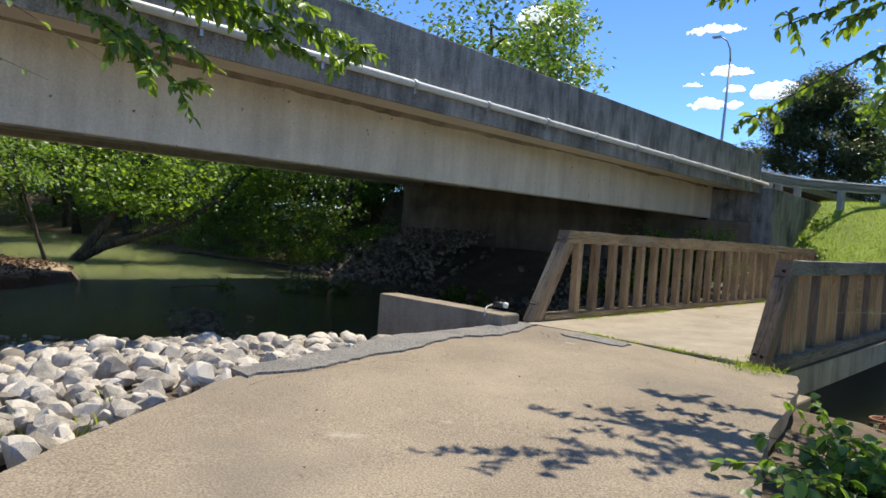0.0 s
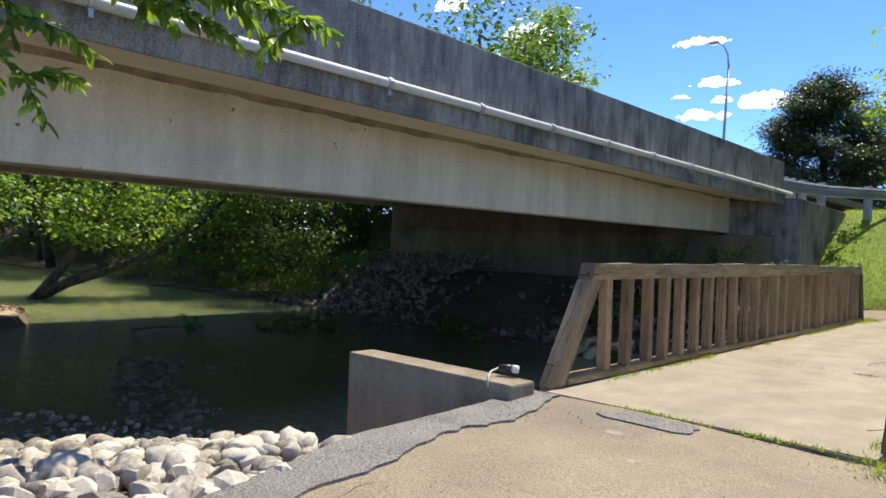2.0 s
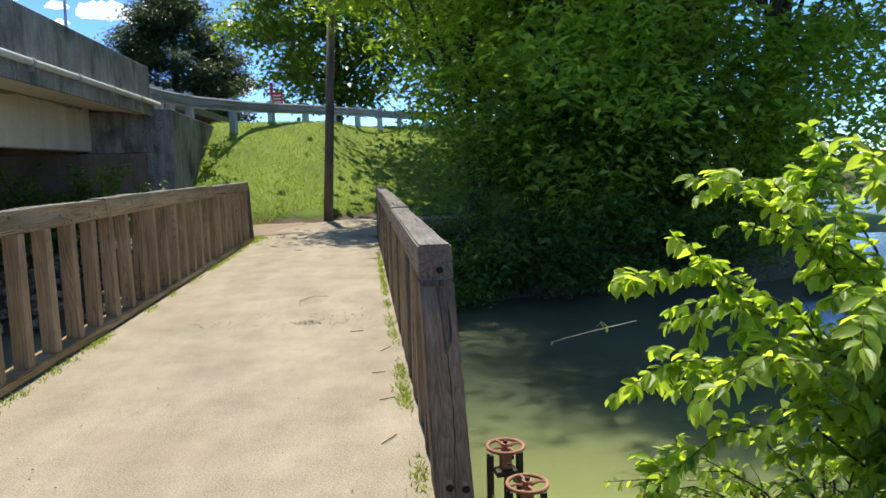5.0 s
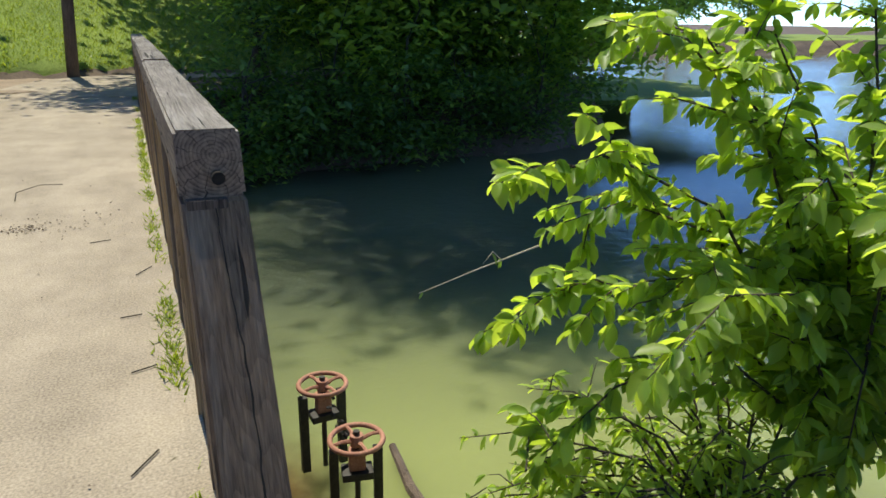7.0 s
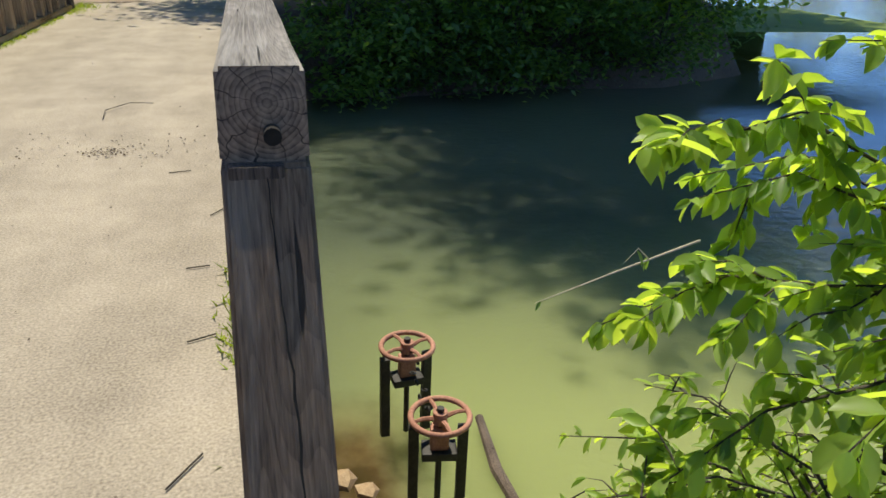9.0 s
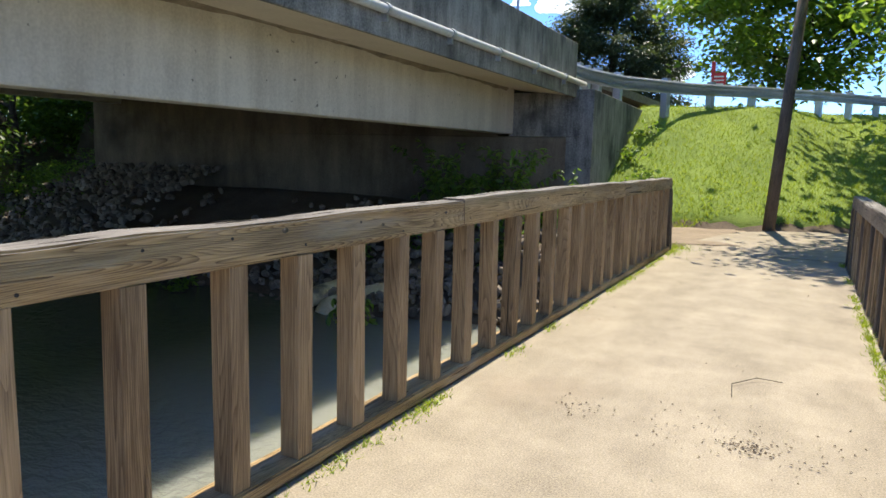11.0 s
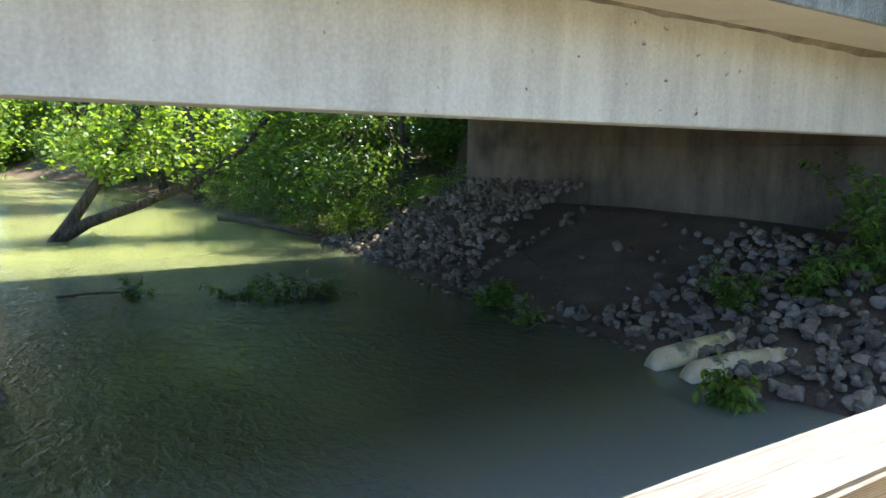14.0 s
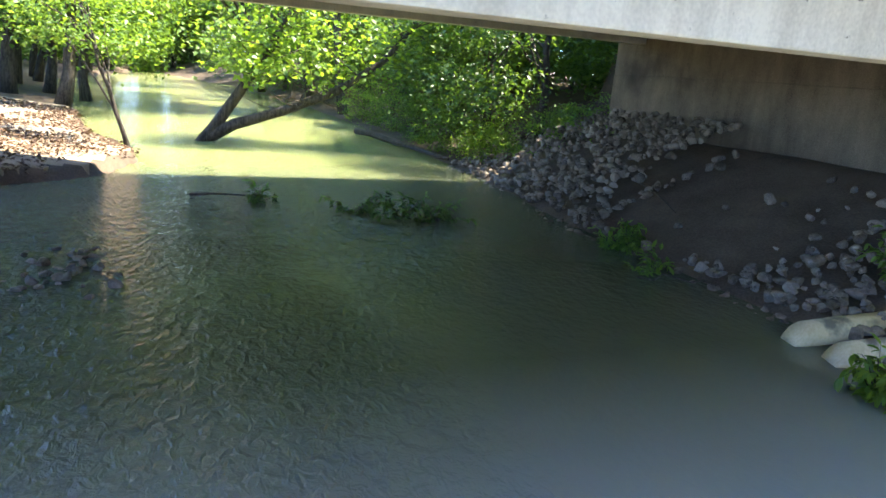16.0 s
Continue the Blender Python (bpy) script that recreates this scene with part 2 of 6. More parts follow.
def water_material():
    m = bpy.data.materials.new("river_water")
    m.use_nodes = True
    nt = m.node_tree
    N, L = nt.nodes.new, nt.links.new
    b = nt.nodes["Principled BSDF"]
    tc = N("ShaderNodeTexCoord").outputs["Object"]
    big = N("ShaderNodeTexNoise")
    big.inputs["Scale"].default_value, big.inputs["Detail"].default_value = 0.16, 3
    L(tc, big.inputs["Vector"])
    ramp = N("ShaderNodeValToRGB")
    ramp.color_ramp.elements[0].position, ramp.color_ramp.elements[1].position = 0.35, 0.7
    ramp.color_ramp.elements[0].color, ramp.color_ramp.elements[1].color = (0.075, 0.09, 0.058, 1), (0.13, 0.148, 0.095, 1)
    L(big.outputs[0], ramp.inputs[0])
    # pale silt in the shallows upstream and by the downstream bank; sun beyond the bridge is painted in
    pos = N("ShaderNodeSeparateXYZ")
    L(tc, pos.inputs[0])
    silt_sun = None
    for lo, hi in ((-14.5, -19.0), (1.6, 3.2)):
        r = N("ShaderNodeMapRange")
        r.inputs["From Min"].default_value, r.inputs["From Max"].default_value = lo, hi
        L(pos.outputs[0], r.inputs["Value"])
        if silt_sun is None:
            silt_sun = r.outputs[0]
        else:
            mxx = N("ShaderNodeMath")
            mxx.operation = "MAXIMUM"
            L(silt_sun, mxx.inputs[0])
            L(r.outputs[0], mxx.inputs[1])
            silt_sun = mxx.outputs[0]
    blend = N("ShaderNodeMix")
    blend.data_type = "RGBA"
    # pool colour darkens from y 8.3 to 11, standing in for tree shade
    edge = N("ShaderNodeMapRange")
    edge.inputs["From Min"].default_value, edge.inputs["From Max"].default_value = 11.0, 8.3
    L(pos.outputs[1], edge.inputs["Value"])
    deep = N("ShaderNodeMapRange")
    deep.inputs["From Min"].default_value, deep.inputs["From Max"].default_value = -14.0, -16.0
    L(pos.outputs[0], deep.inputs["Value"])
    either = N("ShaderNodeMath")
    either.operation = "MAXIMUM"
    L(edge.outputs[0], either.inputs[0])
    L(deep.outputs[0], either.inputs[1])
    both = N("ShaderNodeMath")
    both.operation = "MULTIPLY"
    L(silt_sun, both.inputs[0])
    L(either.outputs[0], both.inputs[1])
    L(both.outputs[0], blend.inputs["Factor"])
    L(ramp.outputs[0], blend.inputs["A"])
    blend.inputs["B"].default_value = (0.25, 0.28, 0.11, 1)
    # turbid grey between the bridges; the open sky's light is put into this colour
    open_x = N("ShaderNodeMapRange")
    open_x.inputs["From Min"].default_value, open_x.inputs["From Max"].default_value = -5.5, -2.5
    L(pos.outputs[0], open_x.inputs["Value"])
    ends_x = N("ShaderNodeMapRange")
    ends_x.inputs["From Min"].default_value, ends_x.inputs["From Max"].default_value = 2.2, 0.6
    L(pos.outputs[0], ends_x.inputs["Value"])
    turbid_lit = N("ShaderNodeMath")
    turbid_lit.operation = "MULTIPLY"
    L(open_x.outputs[0], turbid_lit.inputs[0])
    L(ends_x.outputs[0], turbid_lit.inputs[1])
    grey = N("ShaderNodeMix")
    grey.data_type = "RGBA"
    L(turbid_lit.outputs[0], grey.inputs["Factor"])
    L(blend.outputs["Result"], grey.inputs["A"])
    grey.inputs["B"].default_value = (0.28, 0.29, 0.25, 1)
    # brown sand shelf close under the surface beside the footbridge
    wob = N("ShaderNodeTexNoise")
    wob.inputs["Scale"].default_value, wob.inputs["Detail"].default_value = 3.0, 5
    L(tc, wob.inputs["Vector"])
    shelf = None
    for out, lo, hi in ((0, 3.02, 2.72), (1, 8.85, 8.35)):
        v = N("ShaderNodeMath")
        v.operation = "MULTIPLY_ADD"
        L(wob.outputs[0], v.inputs[0])
        v.inputs[1].default_value = 0.35
        L(pos.outputs[out], v.inputs[2])
        r = N("ShaderNodeMapRange")
        r.inputs["From Min"].default_value, r.inputs["From Max"].default_value = lo + 0.17, hi + 0.17
        L(v.outputs[0], r.inputs["Value"])
        if shelf is None:
            shelf = r.outputs[0]
        else:
            mm = N("ShaderNodeMath")
            mm.operation = "MULTIPLY"
            L(shelf, mm.inputs[0])
            L(r.outputs[0], mm.inputs[1])
            shelf = mm.outputs[0]
    part_x = N("ShaderNodeMapRange")
    part_x.inputs["From Min"].default_value, part_x.inputs["From Max"].default_value = 1.6, 2.2
    L(pos.outputs[0], part_x.inputs["Value"])
    shelf_in = N("ShaderNodeMath")
    shelf_in.operation = "MULTIPLY"
    L(shelf, shelf_in.inputs[0])
    L(part_x.outputs[0], shelf_in.inputs[1])
    sand = N("ShaderNodeValToRGB")
    sand.color_ramp.elements[0].position, sand.color_ramp.elements[1].position = 0.35, 0.7
    sand.color_ramp.elements[0].color, sand.color_ramp.elements[1].color = (0.07, 0.045, 0.018, 1), (0.20, 0.14, 0.06, 1)
    L(wob.outputs[0], sand.inputs[0])
    shallow = N("ShaderNodeMix")
    shallow.data_type = "RGBA"
    L(shelf_in.outputs[0], shallow.inputs["Factor"])
    L(grey.outputs["Result"], shallow.inputs["A"])
    L(sand.outputs[0], shallow.inputs["B"])
    L(shallow.outputs["Result"], b.inputs["Base Color"])
    b.inputs["Roughness"].default_value = 0.04
    b.inputs["IOR"].default_value = 1.33
    # murky: light spreads inside the water, so shadows on it are soft
    b.subsurface_method = "BURLEY"
    b.inputs["Subsurface Weight"].default_value = 1.0
    b.inputs["Subsurface Radius"].default_value = (1.0, 1.0, 0.8)
    b.inputs["Subsurface Scale"].default_value = 0.55
    h = None
    for sx, sy, amount, detail in ((1.5, 2.2, 0.9, 3), (6.0, 9.0, 1.5, 3), (22.0, 30.0, 0.25, 2)):
        mp = N("ShaderNodeMapping")
        mp.inputs["Scale"].default_value = (sx, sy, 1)
        mp.inputs["Rotation"].default_value = (0, 0, 0.5)
        L(tc, mp.inputs["Vector"])
        n = N("ShaderNodeTexNoise")
        n.inputs["Scale"].default_value, n.inputs["Detail"].default_value, n.inputs["Distortion"].default_value = 1.0, detail, 0.6
        L(mp.outputs[0], n.inputs["Vector"])
        ma = N("ShaderNodeMath")
        ma.operation = "MULTIPLY_ADD"
        L(n.outputs[0], ma.inputs[0])
        ma.inputs[1].default_value = amount
        if h:
            L(h, ma.inputs[2])
        else:
            ma.inputs[2].default_value = 0
        h = ma.outputs[0]
    # lively by the shallows, calm in the pool
    calm = N("ShaderNodeTexNoise")
    calm.inputs["Scale"].default_value, calm.inputs["Detail"].default_value = 0.22, 2
    L(tc, calm.inputs["Vector"])
    sep = N("ShaderNodeSeparateXYZ")
    L(tc, sep.inputs[0])
    mr = N("ShaderNodeMapRange")
    mr.inputs["From Min"].default_value, mr.inputs["From Max"].default_value = -4.5, -8.5
    mr.inputs["To Min"].default_value, mr.inputs["To Max"].default_value = 0.15, 1.0
    L(sep.outputs[0], mr.inputs["Value"])
    riffle = N("ShaderNodeMapRange")
    riffle.inputs["From Min"].default_value, riffle.inputs["From Max"].default_value = 11.0, 9.4
    riffle.inputs["To Min"].default_value, riffle.inputs["To Max"].default_value = 0.15, 1.8
    L(sep.outputs[1], riffle.inputs["Value"])
    most = N("ShaderNodeMath")
    most.operation = "MAXIMUM"
    L(mr.outputs[0], most.inputs[0])
    under = N("ShaderNodeMapRange")
    under.inputs["From Min"].default_value, under.inputs["From Max"].default_value = 0.5, -1.5
    L(sep.outputs[0], under.inputs["Value"])
    only = N("ShaderNodeMath")
    only.operation = "MULTIPLY"
    L(riffle.outputs[0], only.inputs[0])
    L(under.outputs[0], only.inputs[1])
    L(only.outputs[0], most.inputs[1])
    mu = N("ShaderNodeMath")
    mu.operation = "MULTIPLY"
    L(most.outputs[0], mu.inputs[0])
    L(calm.outputs[0], mu.inputs[1])
    bp = N("ShaderNodeBump")
    bp.inputs["Distance"].default_value = 0.08
    L(mu.outputs[0], bp.inputs["Strength"])
    L(h, bp.inputs["Height"])
    L(bp.outputs[0], b.inputs["Normal"])
    return m


CONCRETE = material("weathered_concrete", (0.50, 0.465, 0.39), (0.72, 0.68, 0.58), scale=0.9, rough=0.9, bump=0.25, fine=35, streak=(3.0, 3.0, 0.35, 0.8), spots=((0.13, 0.12, 0.10), 11.0, 0.69, 0.05))
CONCRETE_TAN = material("tan_soffit_concrete", (0.56, 0.47, 0.36), (0.74, 0.65, 0.52), scale=0.8, rough=0.9, bump=0.2, fine=35, stain=((0.30, 0.25, 0.19), 0.9, 0.68, 0.1))
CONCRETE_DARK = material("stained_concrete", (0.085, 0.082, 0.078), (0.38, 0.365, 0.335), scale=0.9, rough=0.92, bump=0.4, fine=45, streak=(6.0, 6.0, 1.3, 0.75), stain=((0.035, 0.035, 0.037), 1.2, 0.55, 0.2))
CONCRETE_OLD = material("old_concrete", (0.17, 0.135, 0.095), (0.38, 0.315, 0.235), scale=1.5, rough=0.92, bump=0.5, fine=60, streak=(4.0, 4.0, 0.5, 0.7), stain=((0.09, 0.075, 0.055), 1.6, 0.56, 0.2))
DECK = material("path_concrete", (0.18, 0.15, 0.11), (0.46, 0.395, 0.30), scale=2.6, rough=0.93, bump=0.4, fine=120, grain=1.6, streak=(2.2, 0.5, 1.0, 0.3), stain=((0.30, 0.235, 0.17), 0.8, 0.58, 0.25))
ASPHALT_OLD = material("worn_asphalt_path", (0.12, 0.095, 0.066), (0.42, 0.345, 0.25), scale=0.9, rough=0.95, bump=1.0, fine=95, grain=2.0, stain=((0.15, 0.13, 0.105), 0.5, 0.5, 0.22), spots=((0.44, 0.40, 0.33), 2.6, 0.68, 0.08), bump_dist=0.008)
ASPHALT = material("grey_asphalt", (0.05, 0.048, 0.045), (0.34, 0.32, 0.295), scale=3.0, rough=0.95, bump=1.0, fine=70, grain=2.5, bump_dist=0.012)
BLEACH = (0.50, 0.42, 0.31)
WOOD_Y = wood_material("weathered_timber_long", (0.10, 0.058, 0.025), (0.58, 0.40, 0.195), 1, 0, 0.85, 100.0, 0.67, BLEACH)
WOOD_Z = wood_material("weathered_timber_upright", (0.13, 0.078, 0.038), (0.50, 0.34, 0.185), 2, 0, 0.6, 55.0, 0.71)
WOOD_GREY = wood_material("grey_timber", (0.03, 0.021, 0.016), (0.20, 0.15, 0.115), 2, 0, 0.5, 50.0, 0.69)
WOOD_POST_GREY = wood_material("dark_post_timber", (0.04, 0.024, 0.014), (0.29, 0.19, 0.115), 2, 28, 0.35, 50.0, 0.71, (0.33, 0.27, 0.21))
WOOD_POST = wood_material("post_timber", (0.13, 0.08, 0.04), (0.48, 0.34, 0.20), 2, 28, 0.7, 60.0, 0.69, BLEACH)
WOOD_GREY_Y = wood_material("grey_timber_long", (0.07, 0.05, 0.035), (0.34, 0.28, 0.22), 1, 0, 0.6, 60.0, 0.68)
WOOD_TOP = wood_material("bleached_timber", (0.06, 0.052, 0.046), (0.31, 0.28, 0.25), 1, 0, 0.5, 60.0, 0.63, (0.44, 0.42, 0.39))
WOOD_END = end_grain_material("beam_end_grain", (0.045, 0.028, 0.018), (0.32, 0.215, 0.14), (0.075, 0.97))
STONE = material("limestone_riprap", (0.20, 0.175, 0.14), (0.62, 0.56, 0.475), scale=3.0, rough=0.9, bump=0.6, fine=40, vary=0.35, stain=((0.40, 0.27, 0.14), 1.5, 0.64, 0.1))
# STONE again, muddier, with the road bridge's shade put into its colour
STONE_SHADE = material("muddy_shaded_riprap", (0.085, 0.066, 0.05), (0.32, 0.26, 0.205), scale=3.0, rough=0.92, bump=0.6, fine=40, vary=0.3)
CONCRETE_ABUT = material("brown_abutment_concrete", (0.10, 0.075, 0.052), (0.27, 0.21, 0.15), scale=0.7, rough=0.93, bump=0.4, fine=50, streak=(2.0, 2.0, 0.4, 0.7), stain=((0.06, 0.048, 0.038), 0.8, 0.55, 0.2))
MUD = material("bank_soil", (0.05, 0.036, 0.025), (0.17, 0.125, 0.085), scale=1.2, rough=0.95, bump=0.8, fine=30, bump_dist=0.03)
GRASS_GROUND = material("grass_ground", (0.11, 0.17, 0.025), (0.25, 0.33, 0.055), scale=0.8, rough=0.95, bump=0.8, fine=25, bump_dist=0.04)
SAND = material("pale_sand", (0.20, 0.145, 0.095), (0.46, 0.36, 0.25), scale=2, rough=0.95, bump=0.5, fine=60)
BARK = material("bark", (0.025, 0.02, 0.015), (0.11, 0.09, 0.07), scale=3, rough=0.95, bump=1.0, fine=20, streak=(14, 14, 1.5, 1.2), bump_dist=0.03)
GALV = material("galvanised_steel", (0.36, 0.38, 0.40), (0.56, 0.58, 0.60), scale=3, rough=0.45, bump=0.1, fine=40, metal=0.75)
PIPE_GREY = material("grey_conduit", (0.44, 0.45, 0.44), (0.62, 0.63, 0.62), scale=2, rough=0.45, bump=0.1, fine=30, stain=((0.28, 0.27, 0.25), 2.0, 0.6, 0.2))
PVC = material("cream_pvc", (0.60, 0.46, 0.26), (0.80, 0.67, 0.44), scale=2, rough=0.55, bump=0.15, fine=30, stain=((0.20, 0.17, 0.13), 2.5, 0.58, 0.1))
RUST = material("rusty_red_paint", (0.25, 0.10, 0.06), (0.50, 0.25, 0.17), scale=12, rough=0.75, bump=0.4, fine=90)
IRON = material("black_iron", (0.012, 0.012, 0.012), (0.05, 0.045, 0.04), scale=8, rough=0.6, bump=0.3, metal=0.3)
LEAF = leaf_material("leaf_green", (0.06, 0.13, 0.03), (0.19, 0.32, 0.07), 0.48)
LEAF_BRIGHT = leaf_material("leaf_bright", (0.07, 0.145, 0.03), (0.21, 0.335, 0.06), 0.5)
LEAF_DARK = leaf_material("leaf_dark", (0.04, 0.09, 0.028), (0.12, 0.22, 0.055), 0.4)
LEAF_ELM = leaf_material("elm_leaf", (0.15, 0.26, 0.055), (0.39, 0.54, 0.13), 0.66)
NEEDLE = leaf_material("cedar_needles", (0.035, 0.062, 0.032), (0.085, 0.125, 0.06), 0.25)
WEED = leaf_material("grass_blades", (0.13, 0.21, 0.03), (0.32, 0.42, 0.07), 0.4)
WATER = water_material()

# ---- tools ----
WATER_Z = -1.1


def part(name, bm, mat, parent=None, label="", smooth=False):
    """Links a bmesh as one mesh object, under a thing if one is given."""
    me = bpy.data.meshes.new(name)
    if smooth:
        for f in bm.faces:
            f.smooth = True
    bm.to_mesh(me)
    bm.free()
    me.materials.append(mat)
    ob = new(name, me)
    if parent:
        ob.parent = parent
    if label:
        ob["label"] = label
    return ob


def empty(name, at=(0, 0, 0), label="", category="", group="", kind=""):
    ob = new(name)
    ob.location = at
    ob.empty_display_size = 0.1
    return tagged(ob, label, category, group, kind)


def box(bm, x0, x1, y0, y1, z0, z1, bevel=0.0, m=None):
    """A box, bevelled if wanted."""
    ret = bmesh.ops.create_cube(bm, size=1.0)
    vs = ret["verts"]
    for v in vs:
        v.co = Vector(((x0 + x1) / 2 + v.co.x * (x1 - x0), (y0 + y1) / 2 + v.co.y * (y1 - y0), (z0 + z1) / 2 + v.co.z * (z1 - z0)))
        if m:
            v.co = m @ v.co
    if bevel:
        es = list({e for v in vs for e in v.link_edges})
        bmesh.ops.bevel(bm, geom=es, offset=bevel, segments=2, affect="EDGES", profile=0.6)
    return bm


def boxed(*a, **k):
    return box(bmesh.new(), *a, **k)


def tube(bm, points, radii, sides=8, cap=True):
    """A tapered tube along points."""
    pts = [Vector(p) for p in points]
    if not hasattr(radii, "__len__"):
        radii = [radii] * len(pts)
    rings, side = [], None
    for i, p in enumerate(pts):
        d = (pts[min(i + 1, len(pts) - 1)] - pts[max(i - 1, 0)]).normalized()
        if side is None:
            side = d.orthogonal().normalized()
        side = (side - d * side.dot(d)).normalized()
        up = d.cross(side)
        rings.append([bm.verts.new(p + radii[i] * (math.cos(a) * side + math.sin(a) * up)) for a in [2 * math.pi * j / sides for j in range(sides)]])
    for a, b in zip(rings, rings[1:]):
        for j in range(sides):
            bm.faces.new((a[j], a[(j + 1) % sides], b[(j + 1) % sides], b[j]))
    if cap:
        bm.faces.new(rings[0][::-1])
        bm.faces.new(rings[-1])
    return bm


def bend(p, q, lift, n, rnd, wob=0.0):
    """Points from p to q, bowed upwards, with some wander."""
    p, q = Vector(p), Vector(q)
    out = []
    for i in range(n + 1):
        u = i / n
        o = p.lerp(q, u) + Vector((0, 0, lift * 4 * u * (1 - u)))
        if 0 < i < n:
            o += Vector((rnd.uniform(-wob, wob), rnd.uniform(-wob, wob), rnd.uniform(-wob, wob)))
        out.append(o)
    return out


def quads(name, verts, mat, parent=None, label="", per=4, faces=None):
    """One mesh of many small pieces: verts is (n, per, 3); each piece has the faces given (tuples of its own corners)."""
    faces = faces or [(0, 1, 2, 3)]
    n = len(verts)
    me = bpy.data.meshes.new(name)
    me.vertices.add(n * per)
    me.vertices.foreach_set("co", np.asarray(verts, dtype=np.float32).reshape(-1))
    loops = np.concatenate([np.array(f) for f in faces])
    base = (np.arange(n) * per)[:, None]
    idx = (base + loops[None, :]).astype(np.int32).reshape(-1)
    sizes = np.tile(np.array([len(f) for f in faces], dtype=np.int32), n)
    starts = np.concatenate(([0], np.cumsum(sizes)[:-1])).astype(np.int32)
    me.loops.add(len(idx))
    me.loops.foreach_set("vertex_index", idx)
    me.polygons.add(len(sizes))
    me.polygons.foreach_set("loop_start", starts)
    me.update(calc_edges=True)
    me.validate()
    me.materials.append(mat)
    ob = new(name, me)
    if parent:
        ob.parent = parent
    if label:
        ob["label"] = label
    return ob


def leaves(name, centres, size, mat, parent=None, seed=1, droop=0.4, width=0.5, label=""):
    """Folded leaves at the centres: each has a stem end, two shoulders and a drooping tip."""
    rng = np.random.default_rng(seed)
    c = np.asarray(centres, dtype=np.float64)
    n = len(c)
    s = size * rng.uniform(0.6, 1.3, n)[:, None]
    a = rng.uniform(0, 2 * np.pi, n)
    d = np.stack([np.cos(a), np.sin(a), rng.uniform(-droop - 0.5, 0.35, n)], 1)
    d /= np.linalg.norm(d, axis=1)[:, None]
    up = np.stack([rng.normal(0, 0.5, n), rng.normal(0, 0.5, n), np.ones(n)], 1)
    w = np.cross(d, up)
    w /= np.linalg.norm(w, axis=1)[:, None]
    nrm = np.cross(w, d)
    v = np.stack([c, c + s * (0.42 * d + 0.5 * width * w + 0.08 * nrm), c + s * (d - 0.10 * nrm), c + s * (0.42 * d - 0.5 * width * w + 0.08 * nrm)], 1)
    return quads(name, v, mat, parent, label, 4, [(0, 1, 2), (0, 2, 3)])


def cloud_of(rng, centre, radii, n_clumps, per, clump, shell=0.55):
    """Points in clumps spread through the outer part of an ellipsoid."""
    u = rng.normal(0, 1, (n_clumps, 3))
    u /= np.linalg.norm(u, axis=1)[:, None]
    r = rng.uniform(shell ** 2, 1, n_clumps)[:, None] ** 0.5
    cc = np.asarray(centre) + u * r * np.asarray(radii)
    p = cc[:, None, :] + rng.normal(0, 1, (n_clumps, per, 3)) * np.array([clump, clump, clump * 0.45])
    return p.reshape(-1, 3), cc


def tree(name, base, top, blobs, leaf, mat, label, seed, trunk=0.2, clumps=40, per=60, clump=0.5, group="", limbs=10, width=0.5, shell=0.5):
    """A tapered trunk with limbs to its foliage clumps and a crown of separate leaves. blobs: (centre, radii, share)."""
    rnd, rng = random.Random(seed), np.random.default_rng(seed)
    t = empty(name, base, label, "tree", group)
    inv = Matrix.Translation(-Vector(base))
    bm = bmesh.new()
    pts = bend(base, top, 0, 7, rnd, trunk * 0.5)
    tube(bm, pts, [trunk * (1.25 if i == 0 else 1 - 0.75 * i / 7) for i in range(8)], 9)
    allp = []
    for centre, radii, share in blobs:
        p, cc = cloud_of(rng, centre, radii, max(4, int(clumps * share)), per, clump, shell)
        allp.append(p)
        for k in range(max(2, int(limbs * share))):
            q = cc[rnd.randrange(len(cc))]
            start = pts[rnd.randint(2, 7)]
            lp = bend(start, q, rnd.uniform(0.0, 0.12) * (Vector(q) - start).length, 5, rnd, 0.08)
            tube(bm, lp, [trunk * 0.38 * (1 - 0.85 * i / 5) for i in range(6)], 5, False)
    bmesh.ops.transform(bm, matrix=inv, verts=bm.verts)
    part("trunk", bm, BARK, t, smooth=True)
    p = np.concatenate(allp) - np.asarray(base)
    leaves("crown", p, leaf, mat, t, seed, width=width)
    return t


def sheet(name, xs, ys, height, mat, label="", kind="structure", category=""):
    """A height field over a grid of lines."""
    X, Y = np.meshgrid(xs, ys, indexing="ij")
    Z = height(X, Y)
    me = bpy.data.meshes.new(name)
    v = np.stack([X, Y, Z], -1).reshape(-1, 3)
    nx, ny = len(xs), len(ys)
    i = (np.arange(nx - 1)[:, None] * ny + np.arange(ny - 1)[None, :]).reshape(-1)
    f = np.stack([i, i + ny, i + ny + 1, i + 1], 1)
    me.from_pydata(v.tolist(), [], f.tolist())
    for pl in me.polygons:
        pl.use_smooth = True
    me.materials.append(mat)
    return tagged(new(name, me), label, category, "", kind)


def ripple(X, Y, scale, amount, seed=0):
    """Cheap smooth unevenness."""
    r = np.random.default_rng(seed)
    out = 0
    for k in range(6):
        a, ph = r.uniform(0, 6.28), r.uniform(0, 6.28)
        f = scale * (0.6 + 0.5 * k)
        out = out + np.sin((X * np.cos(a) + Y * np.sin(a)) * f + ph) / (1 + k)
    return amount * out


def step(v, a, b):
    u = np.clip((v - a) / (b - a), 0, 1)
    return u * u * (3 - 2 * u)


